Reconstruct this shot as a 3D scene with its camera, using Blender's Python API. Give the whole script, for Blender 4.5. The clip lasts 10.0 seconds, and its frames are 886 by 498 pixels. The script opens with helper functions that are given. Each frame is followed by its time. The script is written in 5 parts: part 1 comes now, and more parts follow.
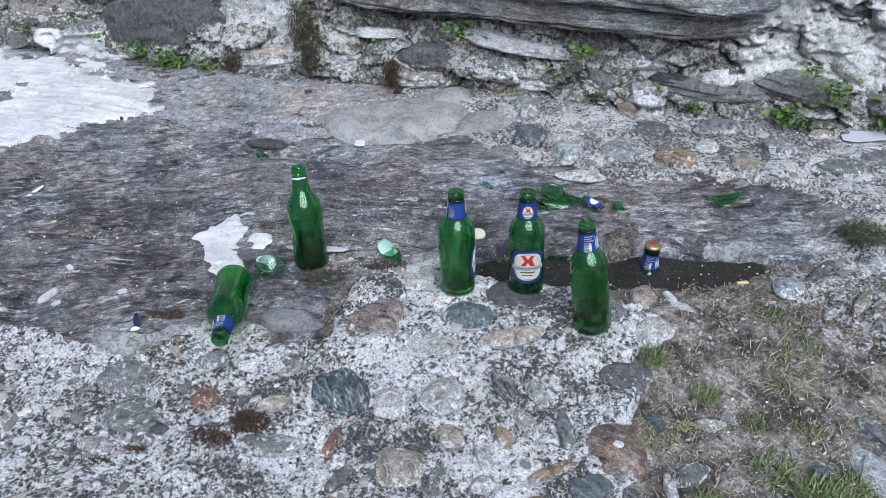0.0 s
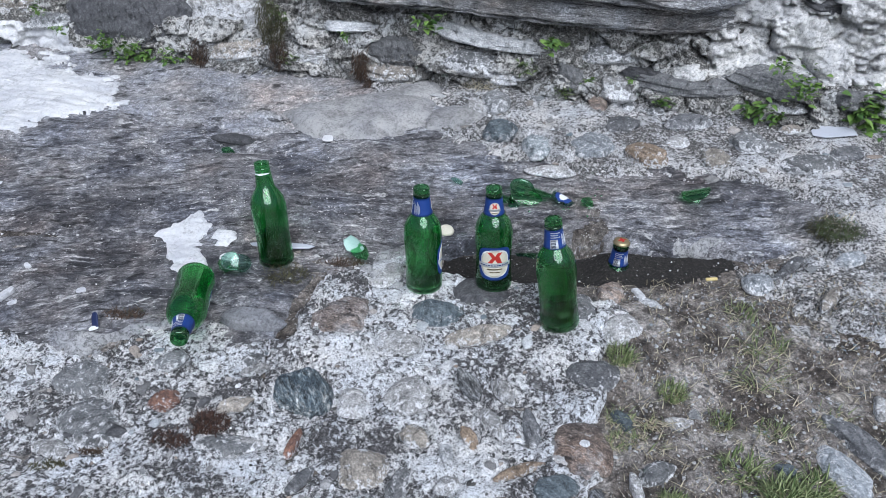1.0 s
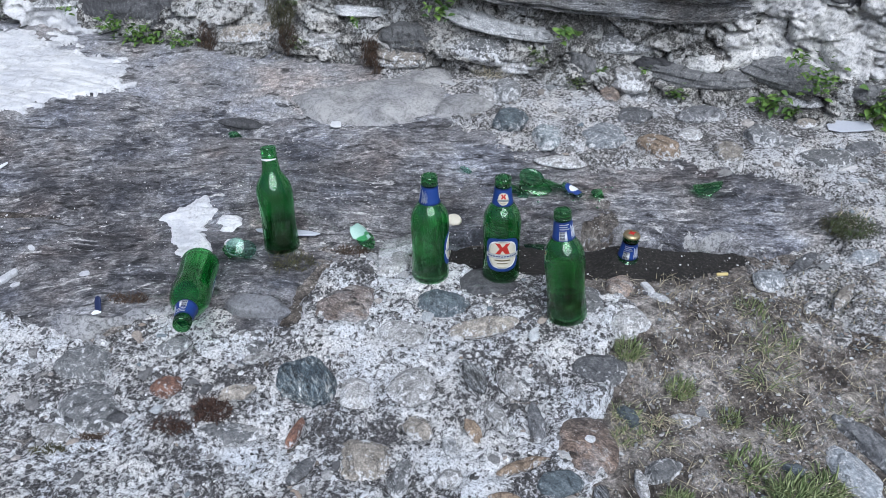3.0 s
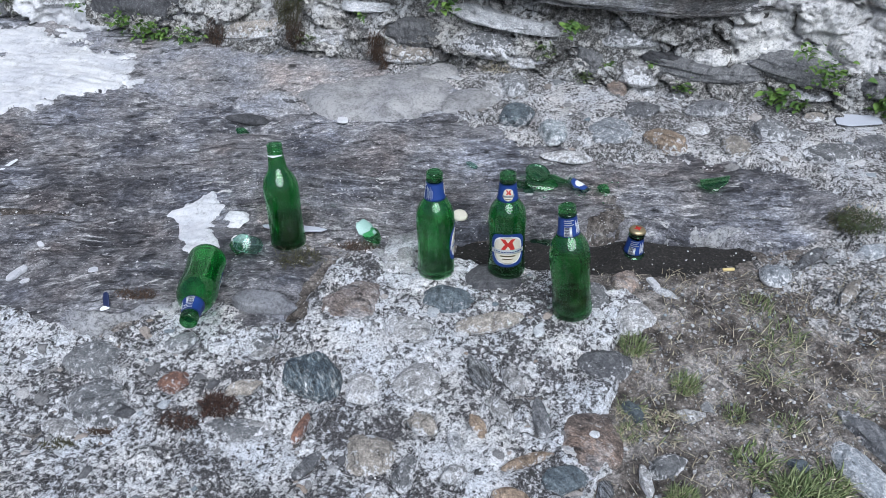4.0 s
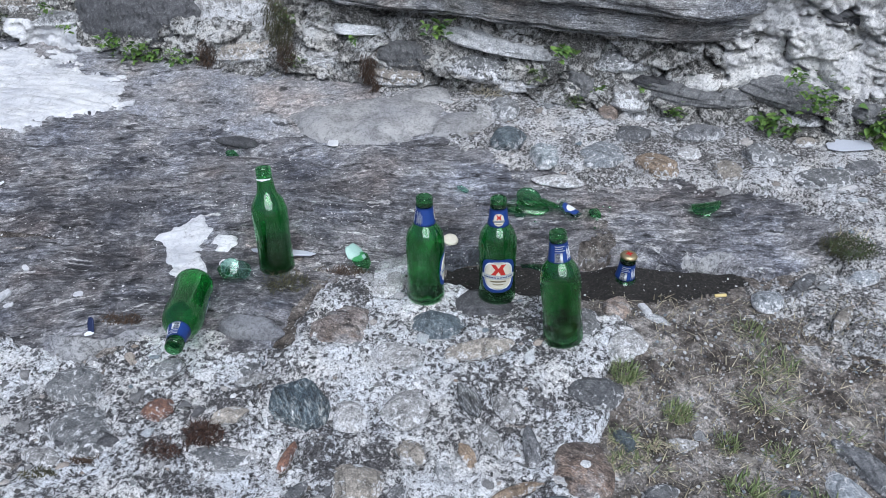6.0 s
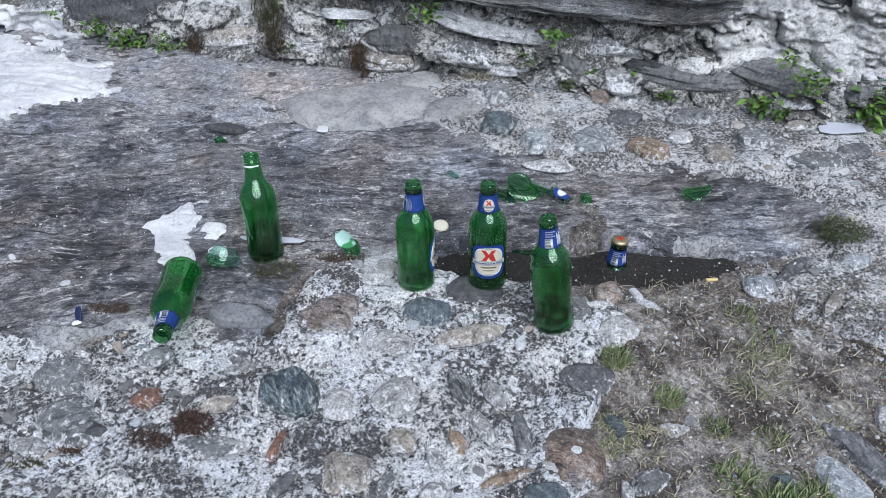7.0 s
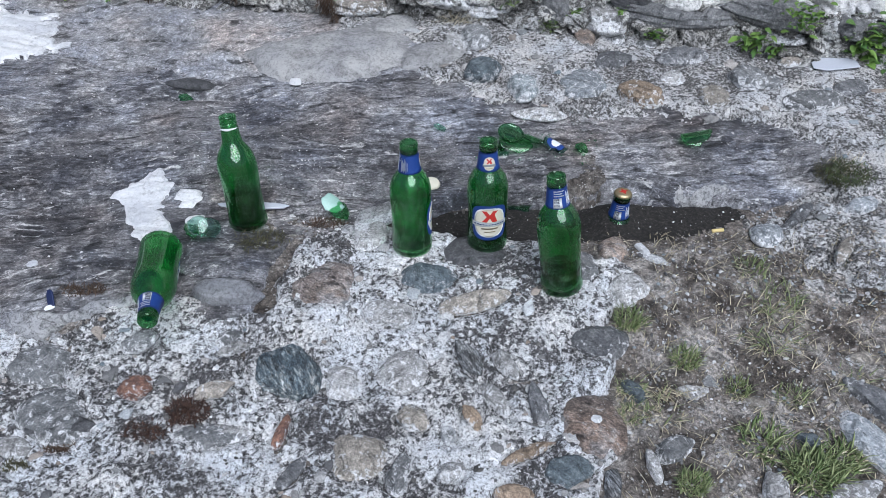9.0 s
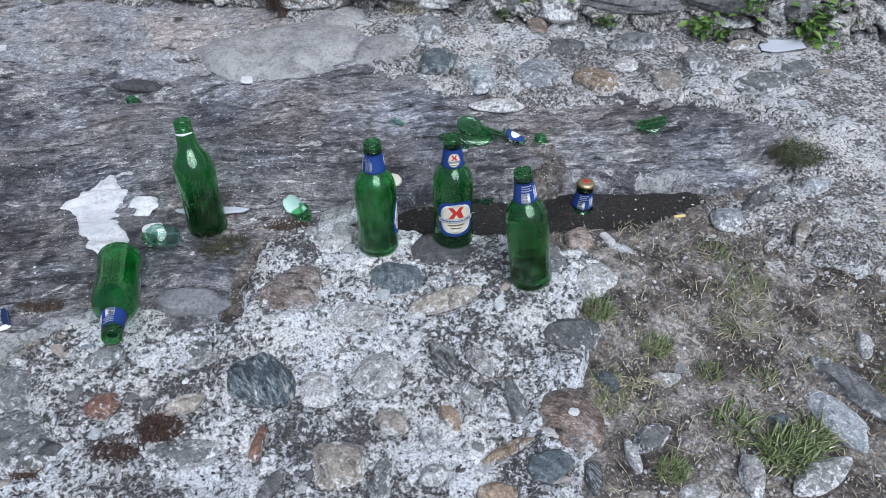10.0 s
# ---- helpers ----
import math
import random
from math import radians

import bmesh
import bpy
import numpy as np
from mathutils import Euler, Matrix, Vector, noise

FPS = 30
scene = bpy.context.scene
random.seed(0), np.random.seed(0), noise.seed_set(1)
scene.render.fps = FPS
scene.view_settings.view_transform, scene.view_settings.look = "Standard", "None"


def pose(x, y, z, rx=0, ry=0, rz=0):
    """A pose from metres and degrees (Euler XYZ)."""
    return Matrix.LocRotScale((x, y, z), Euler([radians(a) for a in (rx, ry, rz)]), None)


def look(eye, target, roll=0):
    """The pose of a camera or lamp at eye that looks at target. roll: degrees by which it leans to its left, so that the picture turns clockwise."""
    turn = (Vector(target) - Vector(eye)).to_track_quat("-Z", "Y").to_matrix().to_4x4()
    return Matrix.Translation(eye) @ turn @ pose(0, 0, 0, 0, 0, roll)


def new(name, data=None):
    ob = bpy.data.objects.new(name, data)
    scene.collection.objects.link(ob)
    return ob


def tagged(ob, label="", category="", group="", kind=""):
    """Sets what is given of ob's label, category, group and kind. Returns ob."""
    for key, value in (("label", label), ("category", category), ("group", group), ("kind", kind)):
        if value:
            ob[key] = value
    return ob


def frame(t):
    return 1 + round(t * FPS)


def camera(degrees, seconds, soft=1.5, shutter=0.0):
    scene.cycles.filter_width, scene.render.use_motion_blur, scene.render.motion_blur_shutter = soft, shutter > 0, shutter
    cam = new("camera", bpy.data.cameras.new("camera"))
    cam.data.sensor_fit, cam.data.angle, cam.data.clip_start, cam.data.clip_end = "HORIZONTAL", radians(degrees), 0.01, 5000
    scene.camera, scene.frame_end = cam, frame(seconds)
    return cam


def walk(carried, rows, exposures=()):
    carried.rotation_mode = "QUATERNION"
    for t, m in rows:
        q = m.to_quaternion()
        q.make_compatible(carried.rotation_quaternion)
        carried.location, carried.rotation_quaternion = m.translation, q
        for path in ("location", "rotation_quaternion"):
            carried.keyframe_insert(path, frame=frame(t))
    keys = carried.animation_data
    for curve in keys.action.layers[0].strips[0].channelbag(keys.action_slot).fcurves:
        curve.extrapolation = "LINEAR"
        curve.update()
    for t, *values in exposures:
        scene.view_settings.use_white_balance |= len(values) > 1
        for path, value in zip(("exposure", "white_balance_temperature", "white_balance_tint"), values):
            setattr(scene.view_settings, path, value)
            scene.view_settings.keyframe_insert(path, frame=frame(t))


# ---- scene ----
cam = camera(56.4, 10.0, soft=0.5)
PATH = [
    (0, (0.211, -0.122, 1.01), (0.003, 1.564, -0.046), -1.6),
    (0.5, (0.225, -0.107, 1.002), (0.038, 1.579, -0.058), -1.4),
    (1, (0.238, -0.095, 0.998), (0.077, 1.589, -0.068), -0.9),
    (1.5, (0.23, -0.086, 0.991), (0.068, 1.594, -0.082), -0.7),
    (2, (0.233, -0.082, 0.991), (0.063, 1.595, -0.085), -0.4),
    (2.5, (0.234, -0.075, 0.989), (0.062, 1.598, -0.092), -0.2),
    (4, (0.248, -0.074, 0.995), (0.045, 1.581, -0.108), -0.8),
    (4.5, (0.25, -0.081, 1.007), (0.035, 1.587, -0.076), -1.3),
    (5, (0.24, -0.088, 1.012), (0.016, 1.592, -0.05), -1.5),
    (5.5, (0.246, -0.069, 1.003), (0.044, 1.618, -0.053), -0.6),
    (7, (0.261, -0.044, 0.99), (0.086, 1.622, -0.102), -0.5),
    (7.5, (0.267, -0.034, 0.987), (0.096, 1.626, -0.115), -0.5),
    (8, (0.269, -0.033, 0.981), (0.107, 1.615, -0.141), -0.3),
    (8.5, (0.227, 0.007, 0.967), (0.101, 1.624, -0.203), -0.4),
    (9, (0.166, 0.055, 0.98), (0.109, 1.64, -0.239), -0.6),
    (9.5, (0.134, 0.07, 0.993), (0.15, 1.642, -0.244), -0.5),
    (10, (0.126, 0.082, 0.995), (0.199, 1.64, -0.257), -0.2),
]
walk(cam, [(t, look(eye, target, roll)) for t, eye, target, roll in PATH], [(0.0, -0.09, 5780, 11), (10.0, -0.09, 5780, 11)])

# ---- world, sun ----
world = bpy.data.worlds.new("sky")
scene.world = world
world.use_nodes = True
wn = world.node_tree
sky = wn.nodes.new("ShaderNodeTexSky")
sky.sky_type = "NISHITA"
sky.sun_disc = False
sky.sun_elevation = radians(58)
sky.sun_rotation = radians(160)
sky.air_density, sky.dust_density, sky.ozone_density = 1.0, 4.0, 1.0
grey = wn.nodes.new("ShaderNodeHueSaturation")
grey.inputs["Saturation"].default_value = 0.8
wn.links.new(sky.outputs["Color"], grey.inputs["Color"])
wn.links.new(grey.outputs["Color"], wn.nodes["Background"].inputs["Color"])
wn.nodes["Background"].inputs["Strength"].default_value = 0.098
sun_data = bpy.data.lights.new("sun", "SUN")
sun_data.energy, sun_data.angle, sun_data.color = 3.8, radians(54), (0.98, 1.0, 0.99)
sun = new("sun", sun_data)
sun.matrix_world = look((0.9, -1.7, 3.1), (0, 1.0, 0))


# ---- small tools ----
def smooth(a, b, x):
    t = np.clip((x - a) / (b - a), 0, 1)
    return t * t * (3 - 2 * t)


_table = np.random.RandomState(7).rand(256, 256)


def vnoise(x, y):
    """Smooth value noise, 0 to 1."""
    xi, yi = np.floor(x).astype(int), np.floor(y).astype(int)
    fx, fy = x - xi, y - yi
    fx, fy = fx * fx * (3 - 2 * fx), fy * fy * (3 - 2 * fy)
    a, b = _table[xi % 256, yi % 256], _table[(xi + 1) % 256, yi % 256]
    c, d = _table[xi % 256, (yi + 1) % 256], _table[(xi + 1) % 256, (yi + 1) % 256]
    return (a * (1 - fx) + b * fx) * (1 - fy) + (c * (1 - fx) + d * fx) * fy


def fbm(x, y, octaves=4, gain=0.5):
    out, amp, total = 0, 1.0, 0.0
    for k in range(octaves):
        out = out + amp * vnoise(x * 2 ** k + 17.3 * k, y * 2 ** k + 5.7 * k)
        total += amp
        amp *= gain
    return out / total - 0.5


def rubble(x, y, seed=0):
    """Uneven cells: distance from the nearest joint, and a chance number for each cell."""
    xi, yi = np.floor(x).astype(int), np.floor(y).astype(int)
    d1, d2, who = np.full(np.shape(x), 9.0), np.full(np.shape(x), 9.0), np.zeros(np.shape(x))
    for i in (-1, 0, 1):
        for j in (-1, 0, 1):
            a, b = (xi + i + seed) % 256, (yi + j + 2 * seed) % 256
            d = np.hypot(xi + i + 0.1 + 0.8 * _table[a, b] - x, yi + j + 0.1 + 0.8 * _table[b, a] - y)
            near = d < d1
            d2 = np.where(near, d1, np.minimum(d2, d))
            who = np.where(near, _table[(a + 91) % 256, (b + 37) % 256], who)
            d1 = np.minimum(d1, d)
    return d2 - d1, who


def inside(x, y, poly):
    """Signed distance to a closed outline, positive inside."""
    px, py = [p[0] for p in poly], [p[1] for p in poly]
    best, odd = np.full(x.shape, 1e9), np.zeros(x.shape, bool)
    for i in range(len(poly)):
        ax, ay, bx, by = px[i - 1], py[i - 1], px[i], py[i]
        ex, ey = bx - ax, by - ay
        t = np.clip(((x - ax) * ex + (y - ay) * ey) / (ex * ex + ey * ey + 1e-12), 0, 1)
        best = np.minimum(best, (x - ax - t * ex) ** 2 + (y - ay - t * ey) ** 2)
        cross = ((ay > y) != (by > y)) & (x < ex * (y - ay) / (ey if abs(ey) > 1e-9 else 1e-9) + ax)
        odd ^= cross
    return np.sqrt(best) * np.where(odd, 1, -1)


SLOPE_Y = [-1, 0.5, 0.92, 1.05, 1.2, 1.34, 1.45, 1.6, 1.9, 2.2, 2.6, 4]
SLOPE_Z = [-0.25, -0.10, -0.062, -0.045, -0.006, 0, -0.002, 0.026, 0.055, 0.09, 0.13, 0.25]


def lie(y):
    """The height of the sloping ground along y."""
    return sum(np.interp(y + o, SLOPE_Y, SLOPE_Z) for o in (-0.06, -0.03, 0, 0.03, 0.06)) / 5


def sheet(name, xs, ys, height, keep=None):
    """A mesh over a grid: height(x, y) gives z, keep(x, y) says where there is any."""
    x, y = np.meshgrid(xs, ys)
    z = height(x, y)
    ok = keep(x, y) if keep else np.ones(x.shape, bool)
    return grid_mesh(name, x, y, z, ok)


def grid_mesh(name, x, y, z, ok):
    nx = x.shape[1]
    f = ok[:-1, :-1] & ok[1:, :-1] & ok[:-1, 1:] & ok[1:, 1:]
    r, c = np.nonzero(f)
    i = r * nx + c
    quads = np.stack([i, i + 1, i + nx + 1, i + nx], 1)
    used, back = np.unique(quads, return_inverse=True)
    co = np.stack([x.ravel(), y.ravel(), z.ravel()], 1)[used]
    me = bpy.data.meshes.new(name)
    me.from_pydata(co.tolist(), [], back.reshape(-1, 4).tolist())
    me.polygons.foreach_set("use_smooth", [True] * len(me.polygons))
    return me


def mesh_from(name, bm, material, flat=False):
    me = bpy.data.meshes.new(name)
    bm.to_mesh(me)
    bm.free()
    if not flat:
        me.polygons.foreach_set("use_smooth", [True] * len(me.polygons))
    me.materials.append(material)
    return me


def part(name, me, parent, label="", m=None):
    ob = new(name, me)
    ob.parent = parent
    if m is not None:
        ob.matrix_basis = m
    return tagged(ob, label)


def empty(name, m, label, category, group="", kind=""):
    ob = new(name)
    ob.empty_display_size = 0.02
    ob.matrix_basis = m
    return tagged(ob, label, category, group, kind)


# ---- materials ----
class Nodes:
    """A node material, written by calls."""

    def __init__(self, name):
        self.m = bpy.data.materials.new(name)
        self.m.use_nodes = True
        self.t = self.m.node_tree
        self.bsdf = self.t.nodes["Principled BSDF"]

    def put(self, kind, ins, out=0, **props):
        n = self.t.nodes.new(kind)
        for k, v in props.items():
            setattr(n, k, v)
        for k, v in ins.items():
            if isinstance(v, bpy.types.NodeSocket):
                self.t.links.new(v, n.inputs[k])
            else:
                n.inputs[k].default_value = v
        return n.outputs[out]

    def at(self, scale=(1, 1, 1), turn=(0, 0, 0), jump=True):
        co = self.put("ShaderNodeTexCoord", {}, "Object")
        if jump:
            r = self.put("ShaderNodeObjectInfo", {}, "Random")
            r = self.put("ShaderNodeMath", {0: r, 1: 37.0}, operation="MULTIPLY")
            co = self.put("ShaderNodeVectorMath", {0: co, 1: r}, operation="ADD")
        return self.put("ShaderNodeMapping", {"Vector": co, "Scale": scale, "Rotation": [radians(a) for a in turn]})

    def noise(self, co, scale, detail=4.0, rough=0.55, distort=0.0):
        return self.put("ShaderNodeTexNoise", {"Vector": co, "Scale": scale, "Detail": detail, "Roughness": rough, "Distortion": distort})

    def cells(self, co, scale, feature="F1", out="Distance"):
        return self.put("ShaderNodeTexVoronoi", {"Vector": co, "Scale": scale}, out, feature=feature)

    def ramp(self, fac, stops):
        n = self.t.nodes.new("ShaderNodeValToRGB")
        self.t.links.new(fac, n.inputs[0])
        e = n.color_ramp.elements
        while len(e) < len(stops):
            e.new(0.5)
        for el, (p, c) in zip(e, stops):
            el.position = p
            el.color = (*(c if isinstance(c, tuple) else (c, c, c)), 1)
        return n.outputs[0]

    def mix(self, fac, a, b, blend="MIX"):
        n = self.t.nodes.new("ShaderNodeMix")
        n.data_type, n.blend_type = "RGBA", blend
        for k, v in ((0, fac), (6, a), (7, b)):
            if isinstance(v, bpy.types.NodeSocket):
                self.t.links.new(v, n.inputs[k])
            else:
                n.inputs[k].default_value = (*v, 1) if k else v
        return n.outputs[2]

    def bump(self, height, strength=0.5, distance=0.003, base=None):
        ins = {"Height": height, "Strength": strength, "Distance": distance}
        if base:
            ins["Normal"] = base
        return self.put("ShaderNodeBump", ins)

    def done(self, color=None, rough=0.85, normal=None, **more):
        ins = {"Base Color": color, "Roughness": rough, "Normal": normal, **more}
        for k, v in ins.items():
            if v is None:
                continue
            k = k.replace("_", " ")
            if isinstance(v, bpy.types.NodeSocket):
                self.t.links.new(v, self.bsdf.inputs[k])
            else:
                self.bsdf.inputs[k].default_value = (*v, 1) if isinstance(v, tuple) and len(v) == 3 else v
        return self.m


def mortar_material(name, dark, light, bias=0.5, lace_scale=75):
    """Old lime mortar: pale crust broken by dark lichen and grit."""
    n = Nodes(name)
    co = n.at(jump=False)
    lace = n.noise(co, lace_scale, 8, 0.72, 0.5)
    clump = n.noise(co, 0.42 * lace_scale, 7, 0.68, 0.8)
    fine = n.noise(co, 240, 6, 0.72)
    dust = n.noise(co, 700, 3, 0.7)
    shift = n.put("ShaderNodeMath", {0: n.mix(0.5, n.noise(co, 6, 3), n.noise(co, 19, 5, 0.65)), 1: 0.5}, operation="SUBTRACT")
    patch = n.put("ShaderNodeMath", {0: shift, 1: 0.62, 2: n.mix(0.22, lace, clump)}, operation="MULTIPLY_ADD")
    patch = n.ramp(patch, [(bias - 0.045, 0.0), (bias - 0.005, 0.28), (bias + 0.012, 0.80), (bias + 0.055, 1.0)])
    tone = n.ramp(n.noise(co, 11, 4), [(0.35, (0.95, 0.97, 1.0)), (0.65, (1.0, 0.975, 0.94))])
    pale = n.mix(1.0, n.mix(1.0, light, tone, "MULTIPLY"), n.ramp(fine, [(0.34, 0.22), (0.47, 0.85), (0.56, 1.08)]), "MULTIPLY")
    deep = n.mix(1.0, dark, n.ramp(fine, [(0.36, 0.30), (0.50, 1.2), (0.58, 2.4), (0.66, 6.0)]), "MULTIPLY")
    col = n.mix(patch, deep, pale)
    pit = n.ramp(n.noise(co, 1.35 * lace_scale, 5, 0.6, 1.2), [(0.33, 0.12), (0.41, 1.0)])
    col = n.mix(0.85, col, n.mix(1.0, col, pit, "MULTIPLY"))
    col = n.mix(0.25, col, n.mix(1.0, col, n.ramp(dust, [(0.3, 0.3), (0.6, 1.3)]), "MULTIPLY"))
    nor = n.bump(dust, 0.2, 0.002, n.bump(fine, 0.8, 0.006, n.bump(n.mix(0.5, lace, n.mix(0.5, patch, pit)), 1.0, 0.010)))
    return n.done(col, 0.93, nor)


def schist_material(name, stops, turn=-6, stretch=5.0, streak=0.62, jump=False, scale=1.0, rough=0.72, warped=0.20, rag=0.62, dusty=0.0):
    """Foliated rock: broken streaks along the grain, dusted and mottled."""
    n = Nodes(name)
    flat = n.put("ShaderNodeNewGeometry", {}, "Position")
    flat = n.put("ShaderNodeMapping", {"Vector": flat, "Scale": (scale, scale, scale), "Rotation": (0, 0, radians(turn))})
    warp = n.put("ShaderNodeTexNoise", {"Vector": flat, "Scale": 1.7, "Detail": 3.0}, "Color")
    warp = n.put("ShaderNodeVectorMath", {0: warp, 1: (0.5, 0.5, 0.5)}, operation="SUBTRACT")
    warp = n.put("ShaderNodeVectorMath", {0: warp, "Scale": warped}, operation="SCALE")
    co = n.put("ShaderNodeVectorMath", {0: flat, 1: warp}, operation="ADD")
    lay = n.put("ShaderNodeMapping", {"Vector": co, "Scale": (1.0, stretch, stretch)})
    short = n.put("ShaderNodeMapping", {"Vector": co, "Scale": (1.0, 0.55 * stretch, 0.55 * stretch)})
    layer = n.ramp(n.noise(lay, 7.0, 7, 0.66), [(0.36, 0.0), (0.64, 1.0)])
    thin = n.ramp(n.noise(short, 34, 6, 0.70, 0.4), [(0.38, 0.0), (0.62, 1.0)])
    mottle = n.ramp(n.noise(flat, 30, 9, 0.75, 0.6), [(0.36, 0.0), (0.64, 1.0)])
    cloud = n.ramp(n.noise(flat, 3.2, 6, 0.62), [(0.38, 0.0), (0.63, 1.0)])
    grain = n.noise(flat, 230, 5, 0.75)
    clot = n.noise(short, 62, 6, 0.72, 0.8)
    fac = n.mix(rag, n.mix(0.42, layer, thin), n.mix(0.48, mottle, cloud))
    col = n.ramp(fac, stops)
    tint = n.ramp(n.noise(flat, 4.5, 5, 0.6), [(0.36, (0.90, 0.96, 1.10)), (0.52, (1.0, 1.0, 1.0)), (0.66, (1.16, 1.0, 0.90))])
    col = n.mix(0.8, col, n.mix(1.0, col, tint, "MULTIPLY"))
    col = n.mix(0.9, col, n.mix(1.0, col, n.ramp(clot, [(0.34, 0.22), (0.46, 0.85), (0.54, 1.15), (0.64, 2.0)]), "MULTIPLY"))
    vein = n.ramp(n.noise(short, 17, 7, 0.72, 0.5), [(0.565, 0.0), (0.60, 1.0)])
    spots = n.ramp(n.noise(flat, 5, 6, 0.72), [(0.47, 0.0), (0.56, 1.0)])
    slit = n.ramp(n.noise(lay, 11, 7, 0.70, 0.3), [(0.385, 0.10), (0.415, 1.0)])
    vein = n.put("ShaderNodeMath", {0: n.mix(1.0, vein, spots, "MULTIPLY"), 1: streak}, operation="MULTIPLY")
    film = n.ramp(n.noise(flat, 5.5, 8, 0.72, 0.5), [(0.50, 0.0), (0.60, dusty)])
    col = n.mix(film, col, n.mix(1.0, (0.25, 0.24, 0.243), n.ramp(clot, [(0.36, 0.35), (0.62, 1.5)]), "MULTIPLY"))
    col = n.mix(vein, col, (0.62, 0.61, 0.60))
    speck = n.ramp(n.cells(flat, 95), [(0.10, 1.0), (0.16, 0.0)])
    speck = n.mix(1.0, speck, n.ramp(n.noise(flat, 6, 5, 0.7), [(0.47, 0.0), (0.56, 1.0 if dusty else 0.0)]), "MULTIPLY")
    col = n.mix(speck, col, (0.62, 0.61, 0.60))
    col = n.mix(0.75, col, n.mix(1.0, col, slit, "MULTIPLY"))
    col = n.mix(0.5, col, n.mix(1.0, col, n.ramp(grain, [(0.34, 0.2), (0.5, 1.0), (0.66, 2.6)]), "MULTIPLY"))
    nor = n.bump(grain, 0.6, 0.004, n.bump(n.mix(0.35, n.mix(0.4, fac, clot), slit), 1.0, 0.014))
    return n.done(col, rough, nor)


def soil_material(name="soil", tone=1.0):
    n = Nodes(name)
    co = n.at(jump=False)
    fine = n.noise(co, 190, 6, 0.75)
    dust = n.noise(co, 560, 3, 0.7)
    col = n.ramp(n.noise(co, 11, 6, 0.65), [(s, tuple(tone * c for c in k)) for s, k in ((0.38, (0.068, 0.056, 0.047)), (0.50, (0.17, 0.148, 0.130)), (0.62, (0.37, 0.34, 0.315)))])
    clod = n.noise(co, 62, 6, 0.72, 0.5)
    col = n.mix(0.9, col, n.mix(1.0, col, n.ramp(clod, [(0.36, 0.25), (0.50, 0.95), (0.62, 1.75)]), "MULTIPLY"))
    col = n.mix(0.8, col, n.mix(1.0, col, n.ramp(fine, [(0.32, 0.15), (0.68, 1.9)]), "MULTIPLY"))
    col = n.mix(0.6, col, n.mix(1.0, col, n.ramp(dust, [(0.3, 0.2), (0.7, 1.8)]), "MULTIPLY"))
    grit = n.ramp(n.cells(co, 170), [(0.2, 1.0), (0.3, 0.0)])
    grit = n.mix(1.0, grit, n.ramp(n.noise(co, 70, 3), [(0.48, 0.0), (0.58, 1.0)]), "MULTIPLY")
    col = n.mix(grit, col, (0.55, 0.54, 0.52))
    return n.done(col, 0.95, n.bump(dust, 0.6, 0.003, n.bump(fine, 1.0, 0.008)))


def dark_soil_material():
    n = Nodes("shaded_groove_soil")
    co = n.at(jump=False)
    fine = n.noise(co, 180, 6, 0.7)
    # Near-black soil: the shade of the groove is put into this colour.
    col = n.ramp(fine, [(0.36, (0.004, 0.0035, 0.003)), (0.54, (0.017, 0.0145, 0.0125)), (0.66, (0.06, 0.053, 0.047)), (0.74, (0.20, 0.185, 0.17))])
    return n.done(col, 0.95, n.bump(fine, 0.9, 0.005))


def plaster_material(name="white_plaster", light=(0.74, 0.745, 0.76), dark=(0.32, 0.33, 0.35), cover=-0.04, rough=0.2):
    n = Nodes(name)
    co = n.put("ShaderNodeNewGeometry", {}, "Position")
    fine = n.noise(co, 150, 7, 0.78)
    big = n.noise(co, 24, 9, 0.76, 0.8)
    wide = n.noise(co, 5, 3)
    fac = n.mix(0.25, n.mix(0.3, big, fine), wide)
    col = n.ramp(fac, [(0.38 + cover, dark), (0.46 + cover, tuple(0.72 * c for c in light)), (0.53 + cover, light)])
    tone = n.ramp(n.noise(co, 9, 6, 0.7), [(0.38, (0.80, 0.80, 0.82)), (0.6, (1.0, 0.99, 0.97))])
    col = n.mix(1.0, col, tone, "MULTIPLY")
    col = n.mix(rough, col, n.mix(1.0, col, n.ramp(fine, [(0.36, 0.2), (0.5, 1.05)]), "MULTIPLY"))
    crack = n.ramp(n.cells(n.put("ShaderNodeVectorMath", {0: co, 1: n.put("ShaderNodeTexNoise", {"Vector": co, "Scale": 12.0, "Detail": 5.0}, "Color")}, operation="ADD"), 9, "DISTANCE_TO_EDGE"), [(0.0, 0.05), (0.018, 0.55), (0.05, 1.0)])
    deep = max(0.0, min(0.6, 1.6 * rough - 0.6))
    col = n.mix(deep, col, n.mix(1.0, col, crack, "MULTIPLY"))
    return n.done(col, 0.9, n.bump(fine, 0.25 + 0.7 * rough, 0.006, n.bump(n.mix(0.45 * deep, big, crack), 0.6 + 0.4 * rough, 0.018)))


